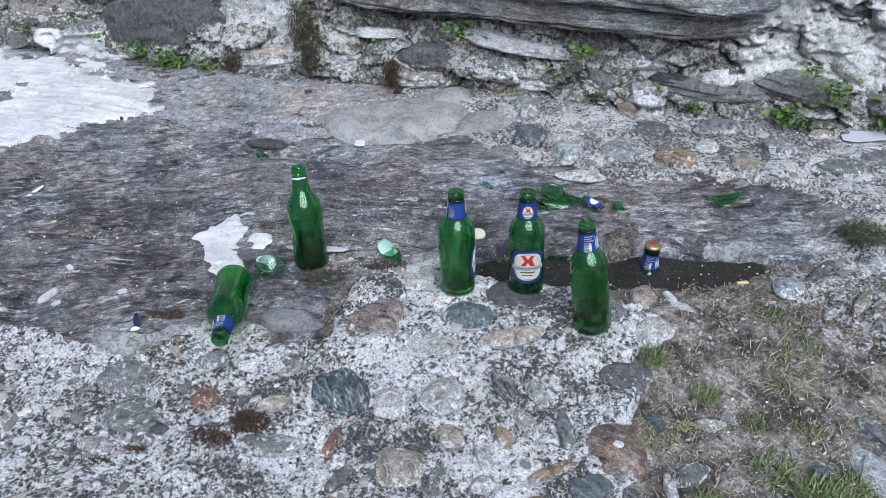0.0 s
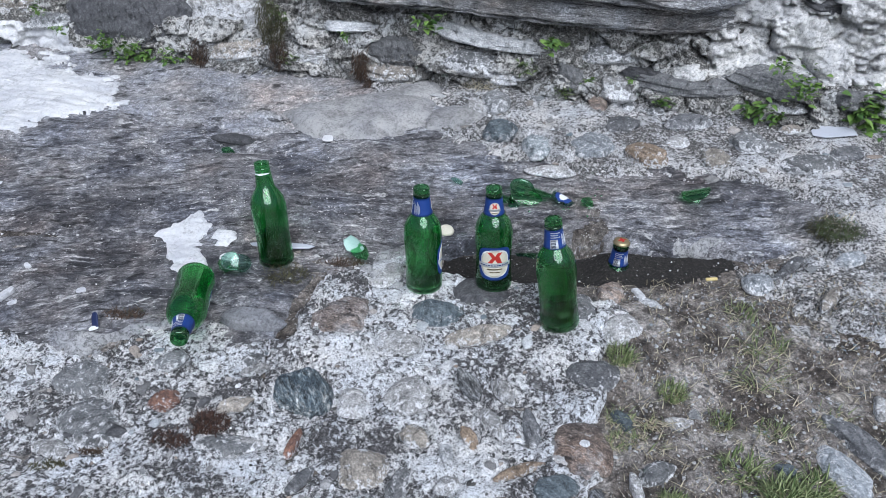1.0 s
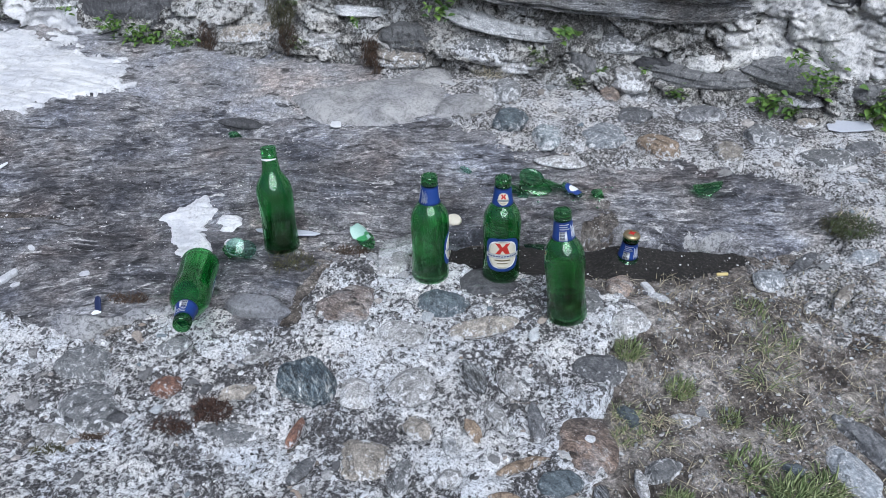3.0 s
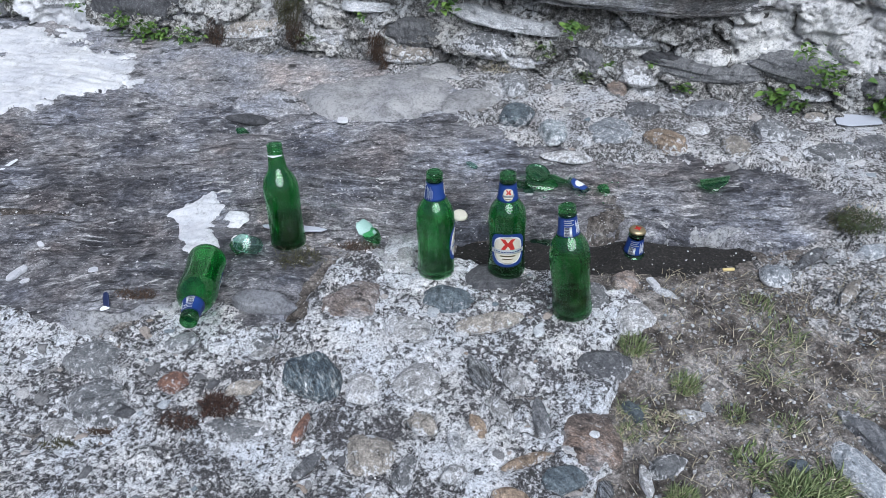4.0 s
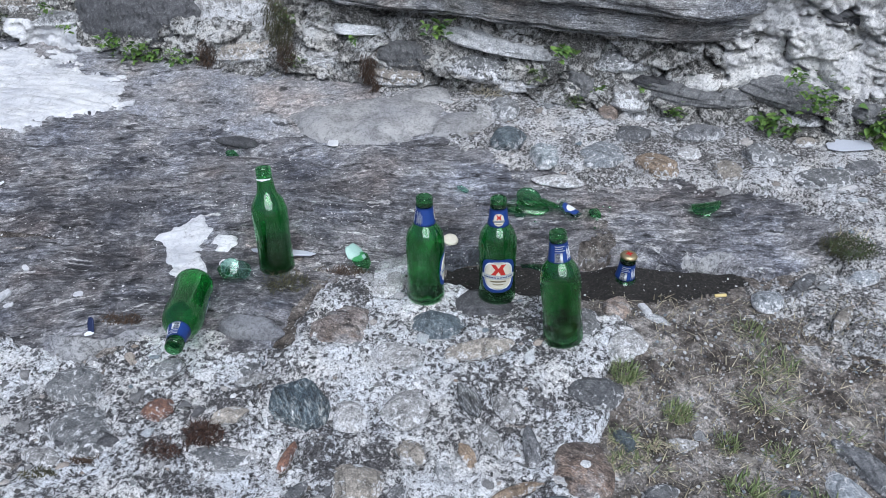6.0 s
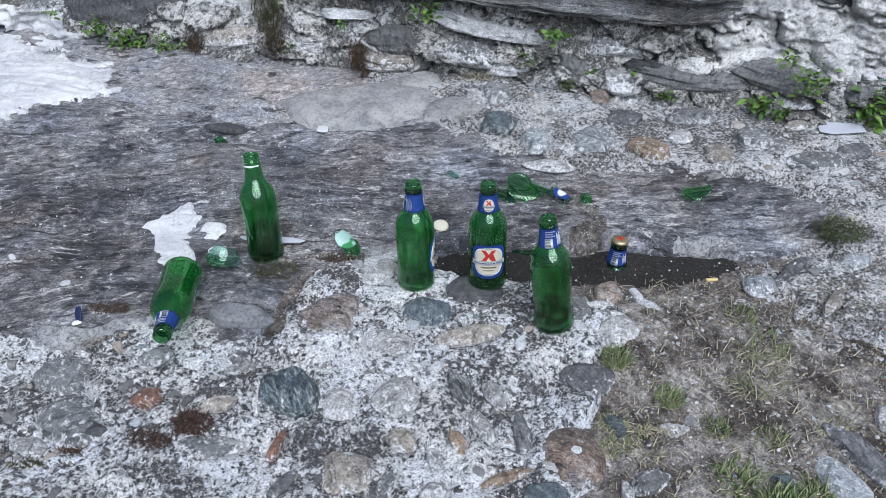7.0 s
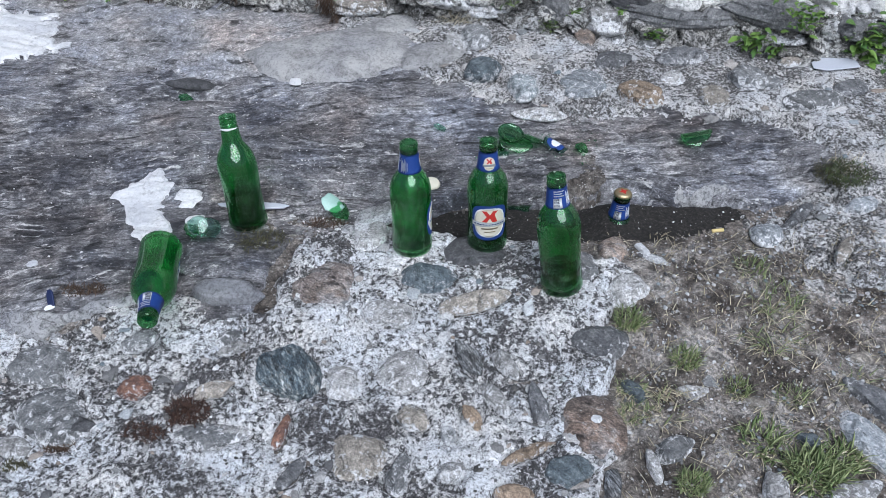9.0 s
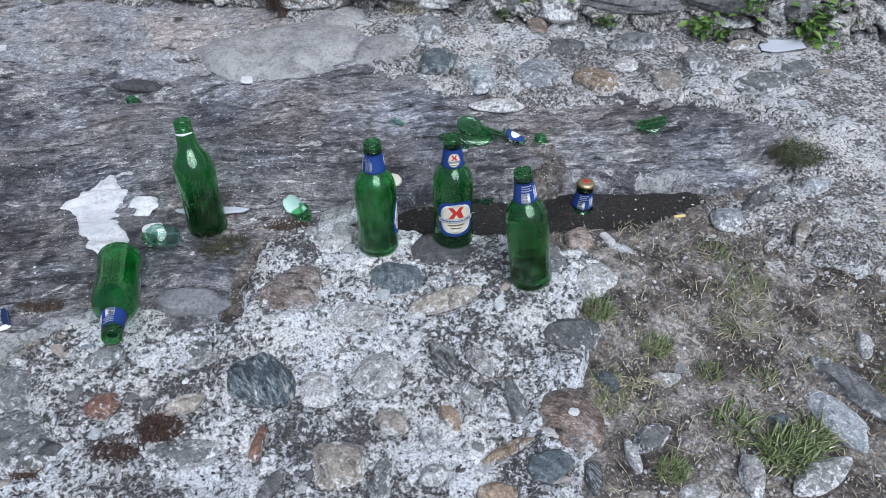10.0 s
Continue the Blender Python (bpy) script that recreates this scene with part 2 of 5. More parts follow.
def stone_material(name, dark, light, crust=0.35):
    """A rounded cobble with banded, mottled tone; lime crust creeps over it from the joints."""
    n = Nodes(name)
    ob = n.put("ShaderNodeNewGeometry", {}, "Position")
    one = n.put("ShaderNodeObjectInfo", {}, "Random")
    turn = n.put("ShaderNodeMath", {0: one, 1: 6.28}, operation="MULTIPLY")
    spun = n.put("ShaderNodeVectorRotate", {"Vector": ob, "Angle": turn}, rotation_type="Z_AXIS")
    mott = n.noise(ob, 62, 8, 0.75, 0.6)
    band = n.noise(n.put("ShaderNodeMapping", {"Vector": spun, "Scale": (1, 6, 2)}), 28, 7, 0.75)
    fine = n.noise(ob, 260, 5, 0.75)
    tone = n.ramp(one, [(0.0, 0.68), (1.0, 1.25)])
    col = n.ramp(n.mix(0.35, mott, band), [(0.40, dark), (0.50, tuple(0.55 * p + 0.45 * q for p, q in zip(dark, light))), (0.58, light), (0.66, tuple(min(0.8, 1.45 * c) for c in light))])
    col = n.mix(1.0, col, tone, "MULTIPLY")
    col = n.mix(0.5, col, n.mix(1.0, col, n.ramp(fine, [(0.34, 0.2), (0.5, 1.0), (0.66, 2.2)]), "MULTIPLY"))
    crack = n.ramp(n.noise(n.put("ShaderNodeMapping", {"Vector": spun, "Scale": (1, 4, 2)}), 20, 8, 0.8), [(0.41, 0.25), (0.44, 1.0)])
    col = n.mix(0.5, col, n.mix(1.0, col, crack, "MULTIPLY"))
    lace = n.noise(ob, 75, 9, 0.74, 0.7)
    low = n.put("ShaderNodeTexCoord", {}, "Object")
    low = n.put("ShaderNodeSeparateXYZ", {0: low}, "Z")
    lift = n.put("ShaderNodeMath", {0: low, 1: -0.10, 2: lace}, operation="MULTIPLY_ADD")
    lime = n.ramp(lift, [(0.53 - 0.2 * crust, 0.0), (0.60 - 0.2 * crust, 1.0)])
    fac = n.put("ShaderNodeMath", {0: lime, 1: max(0.0, min(0.95, 0.55 + crust))}, operation="MULTIPLY", use_clamp=True)
    pale = n.mix(1.0, (0.74, 0.74, 0.75), n.ramp(fine, [(0.38, 0.25), (0.5, 1.0)]), "MULTIPLY")
    col = n.mix(fac, col, pale)
    return n.done(col, 0.82, n.bump(fine, 0.7, 0.004, n.bump(n.mix(0.5, mott, crack), 0.8, 0.010)))


M = {
    "mortar": mortar_material("mortar", (0.064, 0.061, 0.062), (0.86, 0.86, 0.87), 0.478, 104),
    "mortar_upper": mortar_material("mortar_upper", (0.10, 0.095, 0.092), (0.72, 0.71, 0.71), 0.490, 120),
    "wall_mortar": mortar_material("wall_mortar", (0.10, 0.096, 0.09), (0.66, 0.65, 0.63), 0.495, 80),
    "schist": schist_material("schist", [(0.27, (0.026, 0.026, 0.030)), (0.43, (0.072, 0.070, 0.076)), (0.56, (0.150, 0.147, 0.152)), (0.70, (0.28, 0.275, 0.28)), (0.84, (0.42, 0.415, 0.41))], -7, 5.5, 0.75, warped=0.19, rag=0.62, dusty=0.6),
    "ledge": schist_material("ledge_schist", [(0.2, (0.09, 0.089, 0.09)), (0.48, (0.21, 0.207, 0.205)), (0.8, (0.46, 0.455, 0.45))], 0, 10, 0.4),
    "smooth_rock": schist_material("smooth_rock", [(0.2, (0.14, 0.14, 0.145)), (0.5, (0.25, 0.245, 0.25)), (0.8, (0.38, 0.375, 0.375))], -4, 2.0, 0.2, rag=0.75, dusty=0.5),
    "soil": soil_material(),
    "dirt": soil_material("dark_dirt", 0.72),
    "groove_shade": dark_soil_material(),
    "plaster": plaster_material(),
    "pale_render": plaster_material("pale_render", (0.54, 0.54, 0.55), (0.17, 0.17, 0.17), 0.005, 0.7),
    "rough_plaster": plaster_material("rough_plaster", (0.90, 0.89, 0.87), (0.24, 0.235, 0.23), -0.065, 0.65),
}
KINDS = {
    "grey": stone_material("grey_stone", (0.10, 0.105, 0.11), (0.24, 0.24, 0.24), 0.4),
    "dark": stone_material("dark_stone", (0.05, 0.05, 0.055), (0.115, 0.115, 0.12), -0.3),
    "slate": stone_material("slate_stone", (0.065, 0.068, 0.075), (0.20, 0.20, 0.205), 0.2),
    "wall_slate": stone_material("wall_slate", (0.085, 0.086, 0.09), (0.19, 0.19, 0.19), -0.2),
    "blue": stone_material("blue_grey_stone", (0.04, 0.054, 0.066), (0.17, 0.20, 0.215), 0.1),
    "paleblue": stone_material("pale_blue_stone", (0.19, 0.21, 0.23), (0.42, 0.44, 0.46), 0.4),
    "specked": stone_material("specked_stone", (0.10, 0.12, 0.13), (0.44, 0.47, 0.48), 0.4),
    "pale": stone_material("pale_stone", (0.19, 0.185, 0.18), (0.46, 0.45, 0.44), 0.5),
    "white": stone_material("white_stone", (0.42, 0.43, 0.44), (0.66, 0.67, 0.68), 0.4),
    "beige": stone_material("beige_stone", (0.16, 0.145, 0.125), (0.38, 0.34, 0.295), 0.35),
    "brown": schist_material("brown_stone", [(0.2, (0.085, 0.066, 0.056)), (0.5, (0.20, 0.16, 0.135)), (0.85, (0.42, 0.365, 0.32))], 24, 2.6, 0.4, False, 1.5, 0.8, 0.12, 0.55, 0.8),
    "orange": stone_material("ochre_stone", (0.17, 0.125, 0.09), (0.42, 0.32, 0.23), 0.3),
    "rust": stone_material("rust_stone", (0.075, 0.045, 0.04), (0.24, 0.125, 0.085), 0.25),
    "flat": plaster_material("smooth_grey_stone", (0.46, 0.455, 0.455), (0.20, 0.198, 0.198), 0.035, 0.45),
    "plaster": M["rough_plaster"],
    "smooth_blue": plaster_material("smooth_blue_stone", (0.33, 0.335, 0.355), (0.16, 0.165, 0.175), 0.02, 0.5),
    "sliver": stone_material("pale_schist_sliver", (0.38, 0.39, 0.40), (0.62, 0.62, 0.62), 0.1),
    "striped_blue": schist_material("striped_blue_stone", [(0.2, (0.03, 0.04, 0.05)), (0.5, (0.09, 0.12, 0.14)), (0.68, (0.26, 0.30, 0.31)), (0.85, (0.5, 0.52, 0.52))], 62, 6, 0.5, False, 1.6, 0.7, 0.05, 0.15),
    "striped_grey": schist_material("striped_grey_stone", [(0.2, (0.04, 0.04, 0.04)), (0.5, (0.15, 0.15, 0.145)), (0.7, (0.34, 0.34, 0.33)), (0.88, (0.5, 0.5, 0.49))], 60, 6, 0.4, False, 1.6, 0.8, 0.05, 0.15),
}


# ---- the ground: soil, bedrock slab, pavements of mortar ----
PAVEMENT_EDGE = [(-1.162, 1.164), (-0.801, 1.181), (-0.721, 1.165), (-0.640, 1.131), (-0.566, 1.122), (-0.533, 1.157), (-0.452, 1.210), (-0.344, 1.227), (-0.292, 1.170), (-0.209, 1.181), (-0.208, 1.252), (-0.177, 1.358), (-0.124, 1.402), (0.014, 1.406), (0.164, 1.394), (0.310, 1.383), (0.404, 1.341), (0.514, 1.290), (0.495, 1.213), (0.443, 1.177), (0.444, 1.077), (0.408, 0.989), (0.428, 0.907), (0.398, 0.847), (0.40, 0.6), (0.42, 0.32), (-5.5, 0.32), (-5.5, 1.0)]
SLAB_EDGE = [(-1.143, 1.085), (-0.789, 1.107), (-0.652, 1.094), (-0.581, 1.095), (-0.524, 1.131), (-0.449, 1.154), (-0.322, 1.123), (-0.212, 1.144), (-0.196, 1.282), (-0.161, 1.349), (-0.090, 1.380), (0.109, 1.473), (0.235, 1.501), (0.363, 1.535), (0.503, 1.538), (0.675, 1.509), (0.763, 1.456), (0.898, 1.521), (1.079, 1.567), (5.000, 1.400), (5.000, 3.400), (-5.500, 3.600), (-5.500, 0.950)]
COBBLE_EDGE = [(-0.207, 2.139), (0.018, 2.036), (0.075, 1.911), (0.154, 1.839), (0.228, 1.796), (0.371, 1.803), (0.482, 1.767), (0.647, 1.765), (0.914, 1.747), (0.940, 1.642), (0.902, 1.539), (0.818, 1.488), (0.735, 1.435), (0.743, 1.364), (0.832, 1.311), (0.843, 1.234), (0.966, 1.226), (5.0, 1.1), (5.0, 3.4), (-0.1, 2.6)]
PLASTER_EDGE = [(-1.884, 2.434), (-1.538, 2.435), (-1.411, 2.421), (-1.229, 2.412), (-1.144, 2.333), (-1.072, 2.239), (-0.949, 2.228), (-0.947, 2.138), (-0.902, 2.073), (-0.973, 2.019), (-1.090, 1.978), (-1.143, 1.918), (-1.237, 1.904), (-1.531, 1.836)]
WALL_PLASTER = [(-1.516, 0.196), (-1.382, 0.193), (-1.249, 0.198), (-1.226, 0.123), (-1.087, 0.116), (-1.090, 0.058), (-1.209, 0.060), (-1.279, 0.089), (-1.387, 0.103), (-1.464, 0.148)]
FILLET_LOW = [(-0.665, 1.138), (-0.627, 1.150), (-0.563, 1.145), (-0.519, 1.172), (-0.443, 1.194), (-0.428, 1.176), (-0.492, 1.155), (-0.543, 1.117), (-0.556, 1.088), (-0.627, 1.104)]
FILLET_STONE = [(-0.083, 1.381), (-0.052, 1.433), (0.004, 1.465), (0.013, 1.414), (-0.026, 1.389), (-0.046, 1.359)]
PLASTER_SMALL = [(-0.585, 1.485), (-0.553, 1.524), (-0.499, 1.545), (-0.458, 1.526), (-0.462, 1.492), (-0.474, 1.457), (-0.464, 1.418), (-0.440, 1.379), (-0.465, 1.340), (-0.502, 1.362), (-0.532, 1.425), (-0.556, 1.462)]
PLASTER_SPOT = [(-0.442, 1.500), (-0.404, 1.508), (-0.385, 1.476), (-0.409, 1.458), (-0.447, 1.473)]
PAVEMENT_STONES = [
    ("striped_blue", -0.137, 1.034, 0.053, 0.045, 132, 0.006),
    ("brown", -0.093, 1.227, 0.062, 0.054, 46, 0.006),
    ("blue", 0.091, 1.249, 0.056, 0.034, 172, 0.006),
    ("dark", 0.179, 1.331, 0.055, 0.054, 49, 0.003),
    ("pale", 0.028, 1.157, 0.047, 0.030, 0, 0.006),
    ("beige", 0.181, 1.192, 0.068, 0.026, 18, 0.006),
    ("grey", -0.252, 1.107, 0.029, 0.021, 27, 0.006),
    ("pale", -0.239, 1.081, 0.031, 0.011, 22, 0.006),
    ("rust", -0.392, 1.002, 0.029, 0.024, 173, 0.004),
    ("beige", -0.255, 0.994, 0.040, 0.019, 22, 0.006),
    ("grey", -0.562, 1.041, 0.056, 0.043, 165, 0.006),
    ("grey", -0.514, 0.942, 0.067, 0.045, 136, 0.006),
    ("grey", -0.247, 0.913, 0.060, 0.022, 2, 0.004),
]
PAVEMENT_STONES += [
    ("rust", -0.127, 0.917, 0.037, 0.011, 78, 0.006),
    ("slate", -0.101, 0.848, 0.035, 0.014, 58, 0.006),
    ("beige", -0.000, 0.878, 0.046, 0.042, 135, 0.006),
    ("beige", 0.082, 0.948, 0.030, 0.024, 159, 0.006),
    ("white", 0.141, 0.919, 0.019, 0.014, 96, 0.006),
    ("orange", 0.178, 0.955, 0.032, 0.016, 115, 0.006),
    ("pale", 0.218, 0.995, 0.042, 0.018, 120, 0.006),
    ("slate", 0.287, 0.987, 0.046, 0.019, 98, 0.006),
    ("striped_grey", 0.171, 1.074, 0.046, 0.021, 117, 0.006),
    ("orange", 0.268, 0.894, 0.056, 0.011, 27, 0.006),
    ("grey", 0.063, 0.840, 0.029, 0.019, 100, 0.006),
    ("pale", 0.147, 0.854, 0.025, 0.020, 37, 0.006),
    ("blue", 0.329, 0.864, 0.038, 0.031, 15, 0.006),
    ("brown", 0.375, 0.951, 0.061, 0.048, 76, 0.004),
]
PAVEMENT_STONES += [
    ("white", 0.379, 0.956, 0.014, 0.013, 38, 0.008),
    ("slate", 0.402, 1.110, 0.048, 0.035, 10, 0.004),
    ("pale", 0.058, 1.042, 0.043, 0.041, 140, 0.003),
    ("pale", -0.039, 1.017, 0.033, 0.030, 136, 0.003),
    ("orange", 0.241, 0.816, 0.036, 0.021, 179, 0.006),
    ("grey", 0.067, 0.855, 0.038, 0.016, 78, 0.006),
    ("striped_grey", 0.394, 0.842, 0.034, 0.015, 86, 0.006),
    ("pale", 0.461, 0.878, 0.034, 0.012, 102, 0.006),
    ("beige", 0.453, 0.804, 0.022, 0.015, 6, 0.006),
    ("grey", 0.500, 0.909, 0.038, 0.023, 28, 0.006),
    ("grey", -0.412, 1.093, 0.031, 0.020, 27, 0.002),
    ("pale", 0.234, 1.065, 0.035, 0.016, 120, 0.004),
    ("pale", -0.231, 0.920, 0.052, 0.014, 2, 0.003),
    ("white", -0.009, 0.910, 0.018, 0.012, 173, 0.004),
]
PAVEMENT_STONES += [
    ("pale", 0.464, 1.227, 0.048, 0.032, 49, 0.006),
    ("grey", 0.366, 1.281, 0.052, 0.045, 70, 0.001),
    ("dark", -0.490, 0.922, 0.050, 0.021, 6, 0.003),
    ("pale", -0.020, 1.376, 0.050, 0.032, 57, 0.003),
    ("pale", -0.557, 0.888, 0.040, 0.020, 163, 0.004),
]
SOIL_STONES = [
    ("brown", 0.450, 1.343, 0.050, 0.036, 76, 0.02),
    ("blue", 0.453, 1.022, 0.036, 0.019, 123, 0.012),
    ("pale", 0.635, 0.832, 0.035, 0.016, 76, 0.02),
    ("pale", 0.743, 0.823, 0.048, 0.019, 29, 0.02),
    ("paleblue", 0.812, 0.923, 0.086, 0.036, 121, 0.020),
    ("slate", 0.857, 0.977, 0.093, 0.030, 128, 0.02),
    ("blue", 0.717, 0.926, 0.030, 0.021, 157, 0.01),
    ("beige", 0.848, 1.093, 0.027, 0.017, 9, 0.006),
    ("pale", 0.912, 1.070, 0.035, 0.017, 69, 0.015),
    ("pale", 0.549, 0.808, 0.043, 0.022, 2, 0.006),
    ("beige", 0.652, 1.006, 0.029, 0.020, 9, 0.004),
    ("white", 0.529, 1.323, 0.040, 0.013, 148, 0.006),
]
SOIL_STONES += [
    ("grey", 0.584, 1.045, 0.024, 0.019, 157, 0.004),
    ("pale", 0.548, 1.022, 0.030, 0.019, 11, 0.003),
]
COBBLES = [
    ("blue", 0.201, 1.945, 0.056, 0.050, 20, 0.030),
    ("specked", 0.297, 1.878, 0.064, 0.046, 95, 0.020),
    ("grey", 0.182, 2.115, 0.062, 0.052, 92, 0.022),
    ("flat", 0.073, 2.043, 0.078, 0.062, 44, 0.008),
    ("paleblue", 0.444, 1.904, 0.064, 0.049, 106, 0.006),
    ("orange", 0.578, 1.862, 0.066, 0.050, 160, 0.016),
    ("slate", 0.702, 2.026, 0.084, 0.042, 2, 0.020),
    ("grey", 0.846, 1.925, 0.058, 0.050, 150, 0.022),
    ("beige", 0.753, 1.859, 0.049, 0.040, 78, 0.01),
    ("slate", 0.530, 2.017, 0.049, 0.034, 13, 0.005),
    ("grey", 0.557, 2.137, 0.039, 0.025, 79, 0.008),
    ("brown", 0.469, 2.134, 0.051, 0.032, 98, 0.008),
    ("beige", 0.973, 2.019, 0.042, 0.022, 11, 0.008),
    ("beige", 1.104, 2.095, 0.057, 0.039, 69, 0.02),
]
COBBLES += [
    ("grey", 0.904, 1.913, 0.035, 0.025, 55, 0.004),
    ("grey", 0.628, 2.105, 0.032, 0.024, 19, 0.006),
    ("pale", 0.127, 2.100, 0.050, 0.032, 106, 0.010),
    ("pale", 0.670, 1.948, 0.034, 0.026, 27, 0.004),
    ("pale", 0.333, 1.788, 0.056, 0.021, 175, 0.003),
    ("flat", -0.210, 2.048, 0.222, 0.113, 9, 0.003),
    ("flat", -0.061, 2.202, 0.102, 0.061, 26, 0.004),
    ("pale", 0.513, 2.226, 0.049, 0.041, 68, 0.02),
    ("grey", 0.983, 1.841, 0.070, 0.035, 11, 0.003),
    ("slate", 1.087, 1.901, 0.045, 0.029, 24, 0.004),
    ("paleblue", 0.761, 1.392, 0.043, 0.036, 66, 0.012),
    ("slate", 0.839, 1.448, 0.074, 0.020, 47, 0.012),
    ("paleblue", 0.968, 1.468, 0.048, 0.026, 23, 0.012),
    ("beige", 0.886, 1.325, 0.062, 0.017, 55, 0.012),
]
SLAB_STONES = [
    ("dark", -0.523, 1.912, 0.075, 0.022, 172, 0.008),
    ("smooth_blue", -0.275, 1.205, 0.084, 0.040, 177, 0.016),
]
LIP = [(0.530, 1.526), (0.573, 1.546), (0.633, 1.538), (0.705, 1.526), (0.691, 1.512), (0.619, 1.518), (0.546, 1.514)]
CRACKS = [
    [(-0.531, 1.151), (-0.535, 1.086), (-0.516, 1.007), (-0.477, 0.983), (-0.436, 0.896)],
    [(0.195, 1.027), (0.236, 1.025), (0.297, 1.036), (0.333, 1.058)],
    [(-0.644, 0.874), (-0.580, 0.872), (-0.522, 0.856), (-0.469, 0.853)],
    [(-0.136, 1.401), (-0.172, 1.333), (-0.177, 1.220)],
    [(-0.234, 1.142), (-0.224, 1.038), (-0.182, 0.976)],
    [(-0.046, 1.166), (-0.022, 1.114), (0.052, 1.093)],
]
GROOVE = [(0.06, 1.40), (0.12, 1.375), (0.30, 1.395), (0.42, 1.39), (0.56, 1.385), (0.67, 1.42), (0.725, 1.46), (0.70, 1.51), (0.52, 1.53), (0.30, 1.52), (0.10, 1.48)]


def moats(x, y, rows):
    """The joint that runs round each bedded stone, and the hollow it sits in."""
    z = np.zeros(np.shape(x))
    for kind, cx, cy, a, b, turn, proud in rows:
        near = np.abs(x - cx) + np.abs(y - cy) < 2.2 * a + 0.02
        if not near.any():
            continue
        c, s = math.cos(radians(turn)), math.sin(radians(turn))
        px, py = x[near] - cx, y[near] - cy
        q = np.hypot((px * c + py * s) / a, (py * c - px * s) / b)
        joint = 0.006 * np.exp(-((q - 1.06) * b / 0.005) ** 2) + 0.008 * smooth(1.05, 0.9, q)
        z[near] = np.maximum(z[near], joint * (0.55 + 0.9 * vnoise(x[near] * 30, y[near] * 30)))
    return -z


def wide(a, b, c, d, step):
    """Coordinates that are close between b and c and coarse out to a and d."""
    return np.concatenate([np.arange(a, b, 0.06), np.arange(b, c, step), np.arange(c, d, 0.06)])


def soil_height(x, y):
    z = lie(np.clip(y, -6, 4)) - 0.012
    z = z + 0.022 * fbm(x * 6, y * 6, 4) + 0.012 * fbm(x * 38, y * 38, 4, 0.6)
    z = z + 0.016 * np.exp(-((x - 0.466) ** 2 + (y - 1.45) ** 2) / 0.045 ** 2) - 0.035 * smooth(1.49, 1.54, y) - 0.022 * smooth(0.46, 0.38, x) * smooth(-0.05, 0.04, inside(x, y, GROOVE) + 0.03 * fbm(x * 14, y * 14, 3))
    return z


far = np.array([3, 5, 9, 16, 30, 60, 120, 250.0])
soil_x = np.concatenate([-1.6 - far[::-1], np.arange(-1.6, -0.3, 0.05), np.arange(-0.3, 1.45, 0.006), 1.45 + np.arange(0, 1, 0.1), 2.6 + far])
soil_y = np.concatenate([0.3 - far[::-1], np.arange(0.3, 0.65, 0.03), np.arange(0.65, 1.62, 0.006), np.arange(1.62, 3.0, 0.1), 3.0 + far])
ground = tagged(new("ground", sheet("ground", soil_x, soil_y, soil_height)), "dry grey-brown gritty soil with stones and tufts of grass", "ground", kind="structure")
ground.data.materials.append(M["soil"])
ground.data.materials.append(M["groove_shade"])
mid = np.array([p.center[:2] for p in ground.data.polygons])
# Faces in the groove take the soil with its shade painted in.
groove_shade = inside(mid[:, 0], mid[:, 1], GROOVE) + 0.045 * fbm(mid[:, 0] * 22, mid[:, 1] * 22, 5, 0.7)
ground.data.polygons.foreach_set("material_index", (groove_shade > -0.004).astype(int).tolist())


def rim(d, x, y, rough, deep, wide):
    """How far a crust falls away at its ragged edge."""
    d = d + rough * fbm(x * 22, y * 22, 5, 0.6)
    return d, -deep * (1 - smooth(-0.2 * wide, wide, d))


def slab_height(x, y):
    d, drop = rim(inside(x, y, SLAB_EDGE), x, y, 0.03, 0.05, 0.02)
    u = x * 0.995 - y * 0.10 + 0.12 * fbm(x * 2.2, y * 2.2, 2)
    v = y * 0.995 + x * 0.10 + 0.16 * fbm(x * 1.8 + 9, y * 1.8, 2)
    leaf = fbm(u * 3.5, v * 19, 5, 0.6)
    steps = np.round(leaf * 9) / 9
    z = lie(y) + 0.016 * fbm(x * 4, y * 5, 3) + 0.024 * (0.7 * steps + 0.3 * leaf) + 0.005 * fbm(u * 40, v * 90, 4, 0.6)
    z = z + 0.02 * smooth(0.35, 0.0, np.hypot((x + 0.45) / 1.3, (y - 1.63) / 0.6))
    z = z - 0.030 * np.exp(-((x + 0.53) / 0.075) ** 2 - ((y - 1.868) / 0.026) ** 2)
    return z + drop


slab = tagged(new("bedrock_slab", sheet("bedrock_slab", wide(-5.2, -1.9, 1.5, 4.8, 0.007), wide(0.9, 1.05, 2.5, 3.4, 0.006), slab_height,
    lambda x, y: inside(x, y, SLAB_EDGE) > -0.03)), "dark grey foliated schist bedrock with pale streaks", "rock", kind="structure")
slab.data.materials.append(M["schist"])
slab.data.materials.append(M["smooth_rock"])
mid = np.array([p.center[:2] for p in slab.data.polygons])
upper = mid[:, 1] - 1.97 - 0.10 * smooth(-0.4, -1.0, mid[:, 0]) + 0.16 * fbm(mid[:, 0] * 5, mid[:, 1] * 7, 5, 0.6)
slab.data.polygons.foreach_set("material_index", (upper > 0).astype(int).tolist())


